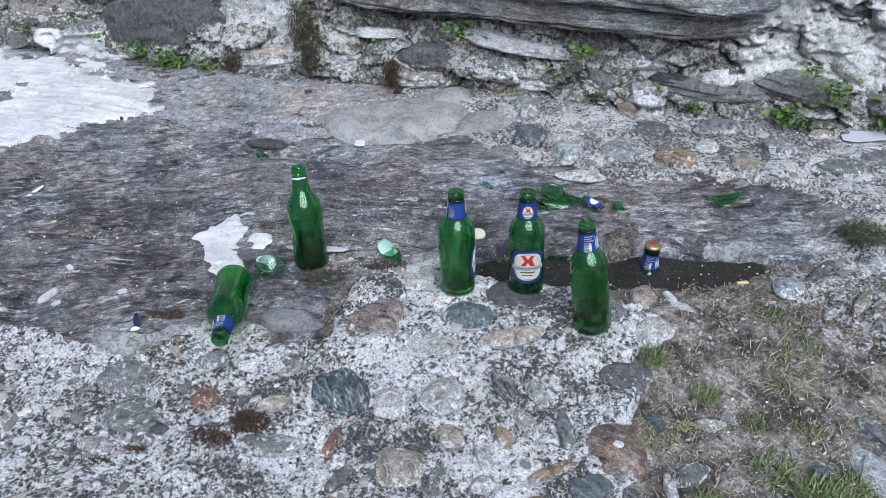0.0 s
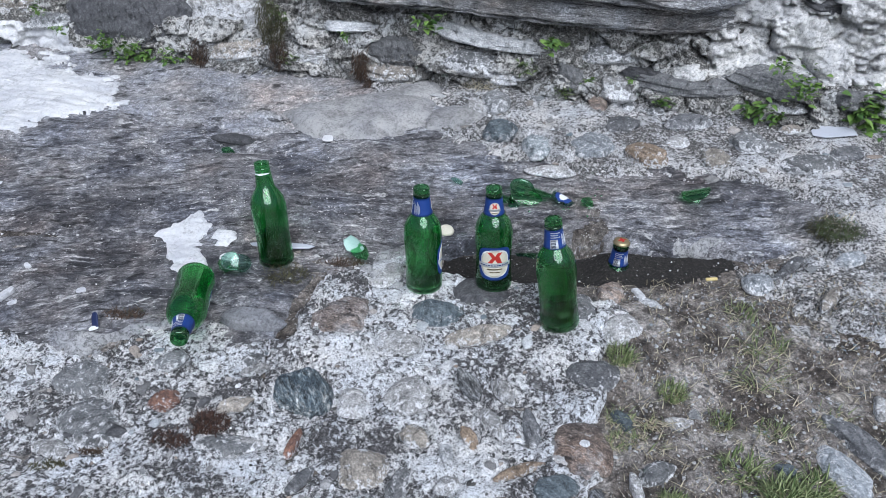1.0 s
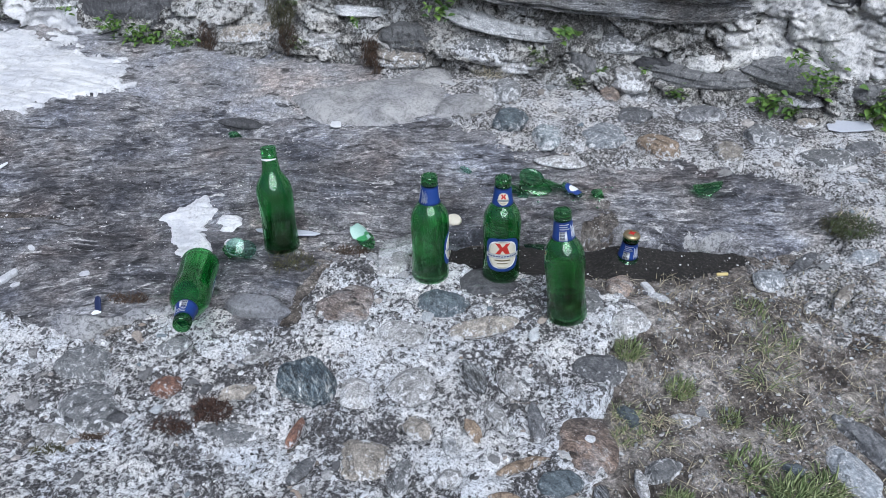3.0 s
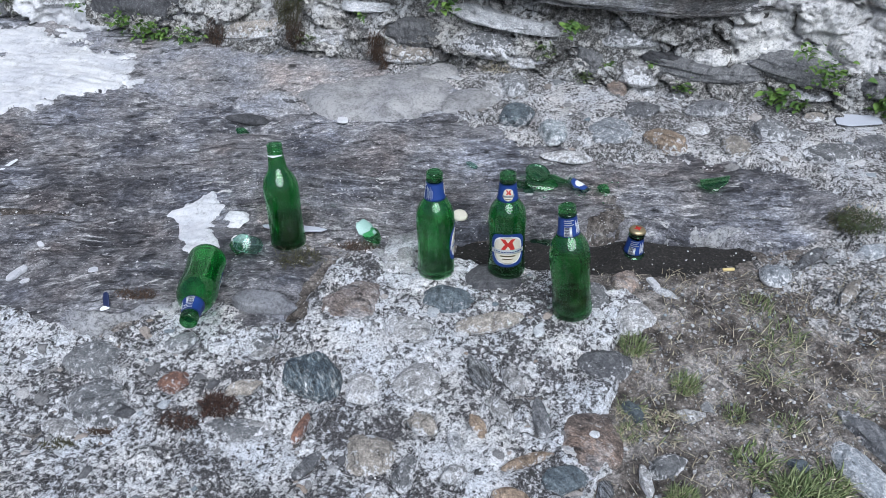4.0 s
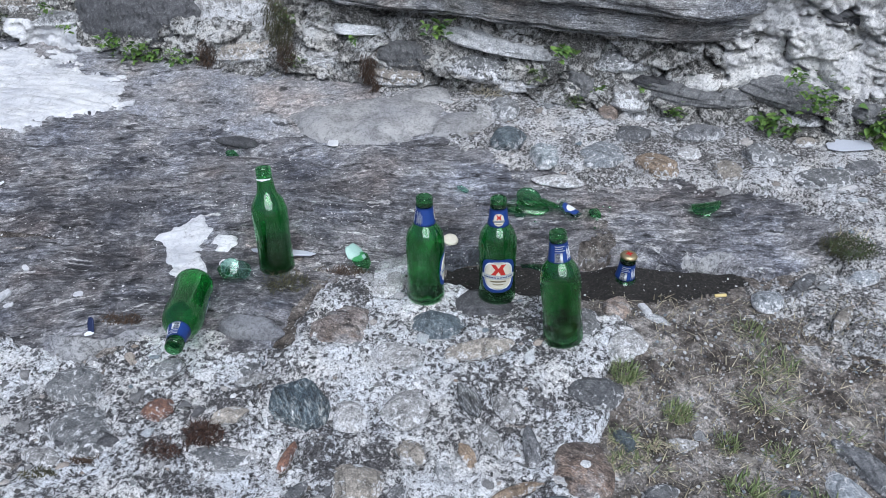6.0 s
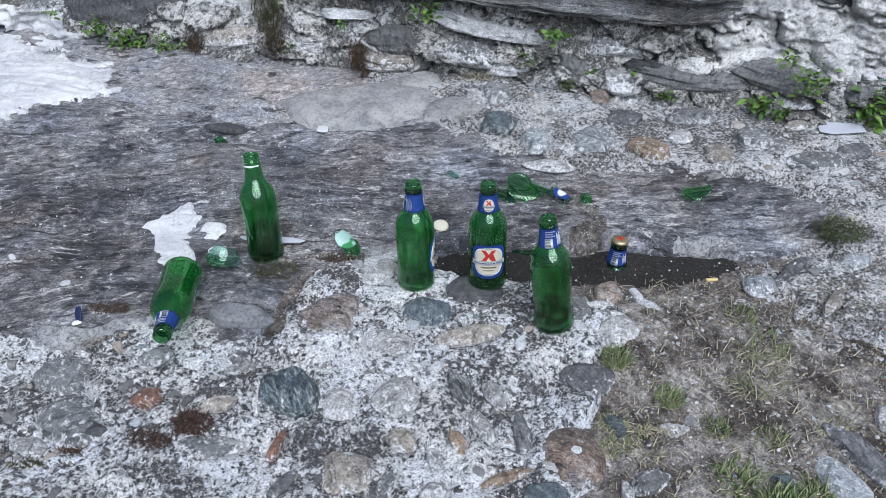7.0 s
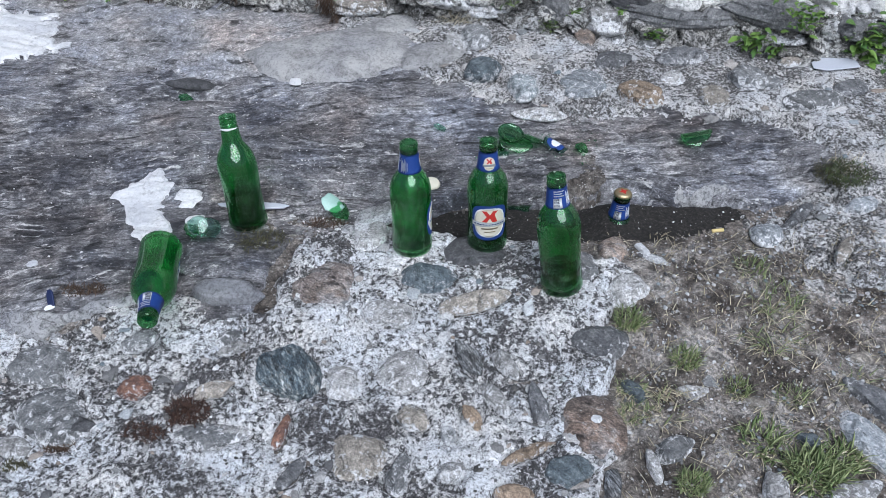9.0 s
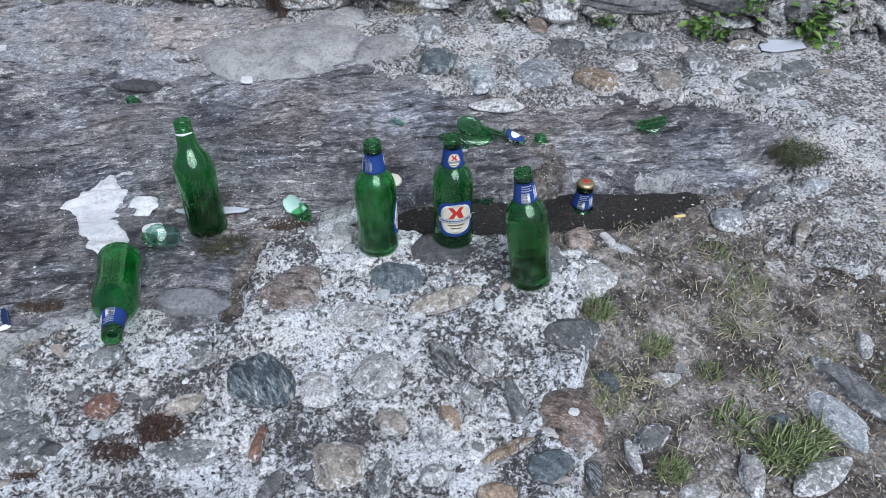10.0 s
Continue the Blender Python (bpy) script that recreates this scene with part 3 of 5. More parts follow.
def cracks(x, y):
    """Fine cracks through the mortar crust."""
    near = np.full(np.shape(x), 1e9)
    wx, wy = x + 0.03 * fbm(x * 30, y * 30, 3), y + 0.03 * fbm(x * 30 + 7, y * 30, 3)
    for line in CRACKS:
        for (ax, ay), (bx, by) in zip(line, line[1:]):
            ex, ey = bx - ax, by - ay
            t = np.clip(((wx - ax) * ex + (wy - ay) * ey) / (ex * ex + ey * ey), 0, 1)
            near = np.minimum(near, np.hypot(wx - ax - t * ex, wy - ay - t * ey))
    return -0.012 * smooth(0.006, 0.0015, near)


def pavement_height(x, y):
    d, drop = rim(inside(x, y, PAVEMENT_EDGE), x, y, 0.05, 0.055, 0.03)
    z = lie(y) + 0.004 + 0.018 * fbm(x * 7, y * 7, 3) + 0.008 * fbm(x * 45, y * 45, 4, 0.62) - 0.006 * np.abs(fbm(x * 24 + 3, y * 24, 3)) + moats(x, y, PAVEMENT_STONES) + cracks(x, y)
    gap, who = rubble(x * 13 + 0.8 * fbm(x * 16, y * 16, 3), y * 15 + 0.8 * fbm(x * 16 + 5, y * 16, 3), 5)
    z = z + np.where(who > 0.45, 0.009 * (who - 0.25) * smooth(0.02, 0.25, gap), 0) - 0.004 * smooth(0.08, 0.0, gap)
    return z + drop


pavement = tagged(new("pavement", sheet("pavement", wide(-5.2, -1.25, 0.6, 0.65, 0.005), wide(0.2, 0.6, 1.46, 1.47, 0.005), pavement_height,
    lambda x, y: inside(x, y, PAVEMENT_EDGE) > -0.025)), "weathered lime mortar crust set with river cobbles", "pavement", kind="structure")
pavement.data.materials.append(M["mortar"])


def cobble_height(x, y):
    d, drop = rim(inside(x, y, COBBLE_EDGE), x, y, 0.16, 0.03, 0.06)
    z = lie(y) + 0.012 + 0.016 * fbm(x * 6, y * 6, 3) + 0.009 * fbm(x * 34, y * 34, 4, 0.6) + moats(x, y, COBBLES)
    gap, who = rubble(x * 12 + 0.8 * fbm(x * 16, y * 16, 3), y * 14 + 0.8 * fbm(x * 16 + 5, y * 16, 3), 8)
    z = z + 0.012 * (who - 0.3) * smooth(0.02, 0.25, gap)
    return z + drop


cobble_bed = tagged(new("pavement_upper", sheet("pavement_upper", wide(-0.35, -0.3, 1.5, 4.8, 0.007), wide(1.05, 1.12, 2.4, 3.3, 0.007), cobble_height,
    lambda x, y: inside(x, y, COBBLE_EDGE) > -0.045)), "crumbling grey mortar bed with embedded cobbles below the wall", "pavement", kind="structure")
cobble_bed.data.materials.append(M["mortar_upper"])


# ---- the wall ----
def wall_y(x):
    return 2.27 - 0.18 * x


WALL_STONES = [
    ("dark", -1.035, 0.214, 0.190, 0.094, 11, 0.05),
    ("pale", -0.675, 0.260, 0.142, 0.078, 10, 0.02),
    ("wall_slate", -0.097, 0.182, 0.104, 0.042, 4, 0.012),
    ("sliver", -0.264, 0.245, 0.078, 0.014, 2, 0.040),
    ("beige", -0.142, 0.127, 0.089, 0.025, 1, 0.02),
    ("sliver", 0.151, 0.240, 0.148, 0.020, -8, 0.045),
    ("wall_slate", 0.706, 0.146, 0.140, 0.029, -1, 0.03),
    ("wall_slate", 0.960, 0.168, 0.129, 0.037, -8, 0.04),
    ("pale", 0.529, 0.125, 0.052, 0.030, -8, 0.03),
    ("wall_slate", 0.399, 0.145, 0.050, 0.037, -17, 0.015),
    ("dark", 0.604, 0.167, 0.060, 0.016, -5, 0.02),
    ("plaster", 0.714, 0.178, 0.049, 0.026, 5, 0.02),
    ("plaster", 1.073, 0.242, 0.068, 0.047, -28, 0.03),
    ("dark", 1.045, 0.372, 0.047, 0.016, -8, 0.015),
]
WALL_STONES += [
    ("beige", -0.643, 0.147, 0.121, 0.029, 9, 0.01),
    ("grey", 0.100, 0.172, 0.082, 0.035, -9, 0.01),
    ("pale", 0.217, 0.140, 0.066, 0.024, 6, 0.012),
    ("grey", 0.979, 0.114, 0.056, 0.016, 0, 0.01),
    ("grey", -0.072, 0.093, 0.106, 0.016, 3, 0.015),
    ("grey", 0.853, 0.181, 0.050, 0.022, 5, 0.015),
    ("beige", -1.484, 0.227, 0.136, 0.035, 2, 0.02),
    ("grey", -1.339, 0.191, 0.091, 0.023, 6, 0.02),
    ("pale", -0.376, 0.153, 0.083, 0.021, 6, 0.008),
    ("wall_slate", -1.569, 0.143, 0.097, 0.027, 7, 0.02),
    ("grey", 0.496, 0.210, 0.091, 0.029, 5, 0.006),
    ("wall_slate", 1.127, 0.155, 0.054, 0.024, -8, 0.02),
]


def wall_point(u, v):
    """Depth of the wall's rough face, towards the viewer."""
    out = 0.03 * fbm(u * 5, v * 7, 3) + 0.040 * fbm(u * 17, v * 24, 5, 0.68) + 0.034 * fbm(u * 55, v * 75, 4, 0.68)
    wu, wv = u + 0.10 * fbm(u * 7, v * 9, 4), v + 0.06 * fbm(u * 7 + 31, v * 9, 4)
    gap, who = rubble(wu * 6.5, wv * 13 + 0.4 * wu, 3)
    out = out + (0.038 * who - 0.015) * smooth(0.0, 0.09, gap) - 0.020 * smooth(0.06, 0.0, gap)
    gap, who = rubble(wu * 19, wv * 30, 11)
    out = out + 0.015 * who * smooth(0.0, 0.15, gap)
    crack = np.abs(fbm(u * 6 + 4, v * 11 + 2, 3))
    out = out - 0.045 * smooth(0.03, 0.0, crack)
    out = out - 0.03 * smooth(0.10, 0.30, v) * 1.0
    out = out + 0.04 * smooth(0.14, 0.0, v - lie(wall_y(u)))
    return out


us, vs = wide(-5.0, -1.9, 1.5, 4.6, 0.0065), np.concatenate([np.arange(-0.05, 0.52, 0.006), np.arange(0.53, 1.3, 0.03)])
u, v = np.meshgrid(us, vs)
w = wall_point(u, v)
wall = tagged(new("wall_north", grid_mesh("wall_north", u - 0.18 * w, wall_y(u) - w, v, np.ones(u.shape, bool))),
              "old rubble wall of schist and crumbling lime mortar", "wall", kind="structure")
wall.data.materials.append(M["wall_mortar"])
wall.data.materials.append(M["rough_plaster"])
wall.data.materials.append(M["plaster"])
cen = np.array([p.center[:] for p in wall.data.polygons])
cu, cv = cen[:, 0], cen[:, 2]
rag = 0.07 * fbm(cu * 9, cv * 9, 5, 0.6)
index = np.where(smooth(0.74, 0.80, cu + rag) * smooth(0.16, 0.2, cv + rag) > 0.5, 1, 0)
index = np.where((smooth(0.35, 0.38, cv + 0.6 * rag) > 0.5) & (cu > -0.35) & (cu < 0.9), 1, index)
index = np.where(inside(cu, cv, WALL_PLASTER) + 0.25 * rag > 0, 2, index)
wall.data.polygons.foreach_set("material_index", index.astype(int).tolist())
bm = bmesh.new()
bmesh.ops.create_cube(bm, size=1)
part("core", mesh_from("core", bm, M["wall_mortar"], True), wall, "", Matrix.Translation((-0.2, 2.27 + 0.18 * 0.2 + 0.27, 0.55)) @ pose(0, 0, 0, 0, 0, -10.2) @ Matrix.Diagonal((9.7, 0.40, 1.46, 1)))


# ---- stones ----
def lump(name, seed, sharp=0.0, level=4, strata=0.0):
    """A unit stone cut by chance planes and worn round; sharp keeps its facets, strata gives it layers."""
    bm = bmesh.new()
    bmesh.ops.create_icosphere(bm, subdivisions=level, radius=1)
    off = Vector((seed * 7.1, seed * 3.3, seed * 1.7))
    rnd = random.Random(seed * 13 + 5)
    cuts = [(Vector((rnd.gauss(0, 0.12), rnd.gauss(0, 0.12), 1)).normalized(), 0.80)]
    for k in range(7):
        a = 2 * math.pi * (k + rnd.uniform(-0.35, 0.35)) / 7
        cuts.append((Vector((math.cos(a), math.sin(a), rnd.uniform(-0.1, 0.55))).normalized(), rnd.uniform(0.64, 1.0)))
    for p in bm.verts:
        c = p.co.copy()
        cut = min([1.0] + [d / max(0.05, c.dot(n)) for n, d in cuts])
        grow = 1.14 * (1 + (cut - 1) * (0.68 + 0.3 * sharp))
        grow += 0.13 * noise.noise(c * 1.3 + off) + 0.06 * noise.noise(c * 2.9 + off) + 0.035 * noise.noise(c * 7 + off) + 0.02 * noise.noise(c * 17 + off)
        if strata:
            grow += strata * (0.5 * noise.noise((c.x * 0.8, off.y, c.z * 5 + off.x)) + 0.35 * noise.noise((c.x * 2.5, off.y, c.z * 13 + off.x)))
        p.co = c * grow
    me = bpy.data.meshes.new(name)
    bm.to_mesh(me)
    bm.free()
    me.polygons.foreach_set("use_smooth", [True] * len(me.polygons))
    return me


LUMPS = {}


def stone_mesh(kind, which, strata=0.0):
    key = (kind, which, strata)
    if key not in LUMPS:
        sharp = (0.1, 0.35, 0.5, 0.65, 0.3, 0.2, 0.45, 0.6, 0.0)[which] + (0.25 if kind in ("flat", "slate", "sliver") else 0)
        me = lump("stone", which * 5 + len(kind), min(0.85, sharp + (0.3 if strata else 0)), 5 if strata else 4, strata)
        me.materials.append(KINDS[kind])
        LUMPS[key] = me
    return LUMPS[key]


def ground_stone(parent, top, kind, x, y, a, b, turn, proud, i):
    thick = max(0.011, 0.5 * b)
    proud = max(proud, 0.33 * thick) if b < 0.04 else max(proud, 0.22 * thick)
    k = 1 - proud / thick
    grow = 0.74 * min(1.5, 1 / math.sqrt(max(0.15, 1 - k * k)))
    slope = math.degrees(math.atan(float(lie(y + 0.02) - lie(y - 0.02)) / 0.04))
    around = [(x + 1.3 * a * math.cos(t), y + 1.3 * a * math.sin(t)) for t in (0, 1.05, 2.1, 3.14, 4.2, 5.25)]
    z = float(np.percentile(top(np.array([p[0] for p in around]), np.array([p[1] for p in around])), 78))
    z = z if parent is not ground else float(top(np.array([x]), np.array([y]))[0])
    z = max(z, float(lie(y)) - 0.004) if parent is not ground else z
    m = pose(x, y, z + proud - thick, slope, 0, 0) @ pose(0, 0, 0, 0, 0, turn) @ Matrix.Diagonal((a * grow, b * grow, thick, 1))
    return part("stone", stone_mesh(kind, i % 9), parent, "", m)



for rows, parent, top in ((PAVEMENT_STONES, pavement, pavement_height), (SOIL_STONES, ground, soil_height),
                          (COBBLES, cobble_bed, cobble_height), (SLAB_STONES, slab, slab_height)):
    for i, row in enumerate(rows):
        ground_stone(parent, top, *row, i)

for i, (kind, x, z, a, b, lean, proud) in enumerate(WALL_STONES):
    along = x + a * np.linspace(-0.9, 0.9, 9)
    face = float(np.percentile(wall_point(along, np.full(9, z)), 85 if kind == "sliver" else 50))
    m = pose(x, wall_y(x) - face - 0.6 * proud + 0.052, z, 0, 0, -10.2) @ pose(0, 0, 0, 0, -lean, 0) @ Matrix.Diagonal((a * 1.12, 0.06, b * 1.12, 1))
    part("stone", stone_mesh(kind, (i * 4) % 9, 0.09), wall, "", m)


def layer_slab(name, x0, x1, z0, z1, out, tilt, material, seed):
    """A long rough-edged layer of schist in the wall."""
    nx, nr = 260, 72
    co, faces = [], []
    for i in range(nx + 1):
        s = i / nx
        x = x0 + (x1 - x0) * s
        end = min(1, 8 * s, 5 * (1 - s)) ** 0.5
        for j in range(nr):
            a = 2 * math.pi * j / nr
            c, d = math.cos(a), math.sin(a)
            c, d = math.copysign(abs(c) ** 0.25, c), math.copysign(abs(d) ** 0.4, d)
            r = 1 + 0.12 * noise.noise((x * 5, c * 1.5 + seed, d * 2)) + 0.07 * noise.noise((x * 16, c * 4 + seed, d * 5)) + 0.03 * noise.noise((x * 50, c * 9 + seed, d * 9))
            grain = 0.014 * noise.noise((x * 2.5, seed, d * 5)) + 0.010 * noise.noise((x * 5, seed, d * 13)) + 0.004 * noise.noise((x * 40, seed, d * 22))
            yy = -c * (out + 0.08) * end * r / 1.0 + 0.08 - grain
            co.append((x, wall_y(x) + yy, (z0 + z1) / 2 + tilt * (s - 0.5) + d * (z1 - z0) / 2 * r * (0.4 + 0.6 * end)))
    for i in range(nx):
        for j in range(nr):
            k = (j + 1) % nr
            faces.append((i * nr + j, i * nr + k, (i + 1) * nr + k, (i + 1) * nr + j))
    me = bpy.data.meshes.new(name)
    me.from_pydata(co, [], faces)
    me.polygons.foreach_set("use_smooth", [True] * len(faces))
    me.materials.append(material)
    return part(name, me, wall, "long jutting layer of grey schist")


layer_slab("ledge", -0.46, 0.84, 0.308, 0.395, 0.045, -0.05, M["ledge"], 1.0)
layer_slab("ledge", -0.10, 0.86, 0.38, 0.47, 0.085, -0.05, M["ledge"], 4.0)


def crust(name, outline, thick, material, label, step=0.006, rag=0.04, grow=0.0, top=None, holes=0.0):
    """A thin skin of plaster with a ragged edge, lying on the slab."""
    px, py = [p[0] for p in outline], [p[1] for p in outline]
    xs, ys = np.arange(min(px) - 0.05, max(px) + 0.05, step), np.arange(min(py) - 0.05, max(py) + 0.05, step)
    def d(x, y):
        e = inside(x, y, outline) + grow + rag * fbm(x * 16, y * 16, 4, 0.5) + 0.05 * rag * fbm(x * 60, y * 60, 2)
        return np.minimum(e, 0.25 * (holes - fbm(x * 9 + 2, y * 13, 5, 0.62))) if holes else e
    def h(x, y):
        return (top or slab_height)(x, y) + thick * (smooth(-0.004, 0.008, d(x, y)) * 2 - 1) + 0.004 * fbm(x * 30, y * 30, 4)
    ob = new(name, sheet(name, xs, ys, h, lambda x, y: d(x, y) > -0.01))
    ob.data.materials.append(material)
    return tagged(ob, label, "plaster", kind="structure")


crust("plaster_patch", PLASTER_EDGE, 0.008, M["plaster"], "white lime plaster spread over the rock at the wall's foot", 0.005, 0.16, holes=0.17)
crust("plaster_patch", PLASTER_SMALL, 0.004, M["plaster"], "small white plaster splash on the dark rock", 0.003, 0.05, 0.008, holes=0.17)
crust("plaster_patch", PLASTER_SPOT, 0.004, M["plaster"], "small white plaster spot on the dark rock", 0.003, 0.045, 0.006, holes=0.19)
crust("plaster_patch", LIP, 0.005, M["pale_render"], "white plaster remains along the rock's broken edge", 0.003, 0.09, -0.004)
def both_tops(x, y):
    return np.maximum(slab_height(x, y), pavement_height(x, y))


crust("mortar_fillet", FILLET_LOW, 0.007, M["pale_render"], "smooth pale mortar fillet between paving and rock", 0.004, 0.03, 0.004, both_tops)
crust("mortar_fillet", FILLET_STONE, 0.020, M["pale_render"], "smooth pale grey mortar beside a bottle", 0.003, 0.02, 0.004, both_tops)
DIRT = [(0.405, 1.51), (0.41, 1.58), (0.415, 1.65), (0.45, 1.66), (0.455, 1.58), (0.45, 1.51)]
dirt = crust("dirt_patch", DIRT, 0.0012, M["dirt"], "brown grit and dirt blown over the dark rock", 0.004, 0.16)
dirt["category"] = "dirt"


# ---- bottles ----
def glass_material(name, tint, rough=0.015, straight=0.40):
    """Bottle glass: part of the light goes straight through the thin wall, the rest is bent by it."""
    n = Nodes(name)
    n.done(tint, rough, None, Transmission_Weight=1.0, IOR=1.5, Specular_IOR_Level=1.0, Coat_Weight=1.0, Coat_Roughness=0.02)
    clear = n.t.nodes.new("ShaderNodeBsdfTransparent")
    clear.inputs["Color"].default_value = (*tint, 1)
    both = n.t.nodes.new("ShaderNodeMixShader")
    both.inputs[0].default_value = straight
    n.t.links.new(n.bsdf.outputs[0], both.inputs[1])
    n.t.links.new(clear.outputs[0], both.inputs[2])
    n.t.links.new(both.outputs[0], n.t.nodes["Material Output"].inputs["Surface"])
    return n.m


def paper_material(name, color, rough=0.6):
    n = Nodes(name)
    fine = n.noise(n.at(), 300, 4)
    col = n.mix(0.25, color, n.mix(1.0, n.ramp(fine, [(0.3, 0.6), (0.7, 1.1)]), color, "MULTIPLY"))
    return n.done(col, rough, n.bump(fine, 0.15, 0.001))


GLASS = glass_material("green_glass", (0.33, 0.745, 0.39))
GLASS_THICK = glass_material("dark_green_glass", (0.28, 0.64, 0.36))
GLASS_TEAL = glass_material("pale_teal_glass", (0.62, 0.88, 0.78))
BEER = Nodes("stale_beer").done((0.012, 0.017, 0.002), 0.03, None, IOR=1.33)
BLUE = paper_material("blue_label_paper", (0.008, 0.040, 0.20))
NAVY = paper_material("navy_label_paper", (0.010, 0.02, 0.075))
CREAM = paper_material("cream_label_paper", (0.62, 0.58, 0.47))
WHITE = paper_material("white_label_paper", (0.72, 0.74, 0.76))
PAPER_BACK = Nodes("translucent_label_back")
PAPER_BACK.done((0.80, 0.82, 0.80), 0.7, None)
_through = PAPER_BACK.t.nodes.new("ShaderNodeBsdfTranslucent")
_through.inputs["Color"].default_value = (0.8, 0.82, 0.8, 1)
_half = PAPER_BACK.t.nodes.new("ShaderNodeMixShader")
PAPER_BACK.t.links.new(PAPER_BACK.bsdf.outputs[0], _half.inputs[1])
PAPER_BACK.t.links.new(_through.outputs[0], _half.inputs[2])
PAPER_BACK.t.links.new(_half.outputs[0], PAPER_BACK.t.nodes["Material Output"].inputs["Surface"])
PAPER_BACK = PAPER_BACK.m
RED = paper_material("red_print", (0.42, 0.022, 0.014))
GOLD = Nodes("gold_lacquered_metal").done((0.42, 0.34, 0.20), 0.42, None, Metallic=0.85)

H, R, WALL = 0.228, 0.0385, 0.003
PROFILE = [(0.0, 0.005), (0.020, 0.004), (0.031, 0.0), (0.0358, 0.0014), (0.0384, 0.006), (0.0386, 0.013), (0.0377, 0.026), (0.0369, 0.048), (0.0370, 0.078), (0.0377, 0.099),
           (0.0387, 0.114), (0.0388, 0.126), (0.0380, 0.137), (0.0356, 0.148), (0.0312, 0.158), (0.0260, 0.1655), (0.0221, 0.1710), (0.0199, 0.1765), (0.0184, 0.188), (0.0165, 0.206),
           (0.0158, 0.2112), (0.0171, 0.2122), (0.0171, 0.2142), (0.0155, 0.2152), (0.0162, 0.2166), (0.0162, 0.2178), (0.0154, 0.2190), (0.0163, 0.2205), (0.0163, 0.2262), (0.0152, 0.228)]


def radius_at(z):
    return float(np.interp(z, [p[1] for p in PROFILE[3:]], [p[0] for p in PROFILE[3:]]))


def lathe(name, profile, material, steps=96):
    bm = bmesh.new()
    rings = []
    for r, z in profile:
        if r < 1e-6:
            rings.append([bm.verts.new((0, 0, z))])
        else:
            rings.append([bm.verts.new((r * math.cos(2 * math.pi * k / steps), r * math.sin(2 * math.pi * k / steps), z)) for k in range(steps)])
    for a, b in zip(rings, rings[1:]):
        for k in range(steps):
            q = (k + 1) % steps
            if len(a) == 1 and len(b) > 1:
                bm.faces.new((a[0], b[q], b[k]))
            elif len(b) == 1 and len(a) > 1:
                bm.faces.new((a[k], a[q], b[0]))
            elif len(a) > 1:
                bm.faces.new((a[k], a[q], b[q], b[k]))
    bmesh.ops.recalc_face_normals(bm, faces=bm.faces)
    return mesh_from(name, bm, material)


def inner(profile, upto=None):
    out = []
    for r, z in profile[1:]:
        ri = max(0.0, r - WALL) if z < 0.207 else 0.0115
        out.append((ri, max(z, 0.0075 + 0.2 * max(0, 0.03 - r)) if z < 0.02 else z))
    out = [(0.0, 0.013)] + [p for p in out if p[1] > 0.008 or p[0] < 0.03]
    return out


def bottle_shell(name, material=None):
    ins = inner(PROFILE)
    return lathe(name, PROFILE + [(0.0136, 0.2284)] + ins[::-1], material or GLASS)


def wrap(name, a0, a1, z0, z1, gap, material, shape=None, na=24, nz=8):
    """A paper patch that follows the bottle's wall, between two angles and heights; shape squeezes it to an oval."""
    bm = bmesh.new()
    both = []
    for lift in (gap, gap + 0.00025):
        rows = []
        for j in range(nz + 1):
            z = z0 + (z1 - z0) * j / nz
            k = 1.0
            if shape:
                k = max(0.02, (1 - abs(2 * j / nz - 1) ** shape)) ** (1 / shape)
            rows.append([])
            for i in range(na + 1):
                a = (a0 + a1) / 2 + (a1 - a0) * (i / na - 0.5) * k
                r = radius_at(z) + lift
                rows[-1].append(bm.verts.new((r * math.cos(a), r * math.sin(a), z)))
        both.append(rows)
    lo, hi = both
    for j in range(nz):
        for i in range(na):
            bm.faces.new((hi[j][i], hi[j][i + 1], hi[j + 1][i + 1], hi[j + 1][i]))
            bm.faces.new((lo[j][i], lo[j + 1][i], lo[j + 1][i + 1], lo[j][i + 1]))
    for j in range(nz):
        for i in (0, na):
            bm.faces.new((lo[j][i], hi[j][i], hi[j + 1][i], lo[j + 1][i]))
    for i in range(na):
        for j in (0, nz):
            bm.faces.new((lo[j][i], lo[j][i + 1], hi[j][i + 1], hi[j][i]))
    return mesh_from(name, bm, material)


def print_on(name, outline, gap, material, face, z):
    """A printed shape on the bottle's wall: outline in metres round the point at angle face and height z."""
    bm = bmesh.new()
    f = bm.faces.new([bm.verts.new((px, 0, pz)) for px, pz in outline])
    bmesh.ops.triangulate(bm, faces=[f])
    for k in range(-9, 10):
        bmesh.ops.bisect_plane(bm, geom=bm.verts[:] + bm.edges[:] + bm.faces[:], plane_co=(k * 0.0018 + 0.0001, 0, 0), plane_no=(1, 0, 0))
    for p in bm.verts:
        r = radius_at(z + p.co.z) + gap
        a = face + p.co.x / r
        p.co = Vector((r * math.cos(a), r * math.sin(a), z + p.co.z))
    bmesh.ops.solidify(bm, geom=bm.faces[:], thickness=0.0002)
    return mesh_from(name, bm, material, True)


CROSSED = [(-0.5, -0.5), (-0.18, -0.5), (0.0, -0.14), (0.18, -0.5), (0.5, -0.5), (0.2, 0.0), (0.52, 0.5), (0.2, 0.5), (0.0, 0.14), (-0.2, 0.5), (-0.52, 0.5), (-0.2, 0.0)]


def emblem(parent, face, z, w, h):
    part("emblem", print_on("emblem", [(w * a, h * b) for a, b in CROSSED], 0.0013, RED, face, z), parent, "red emblem")


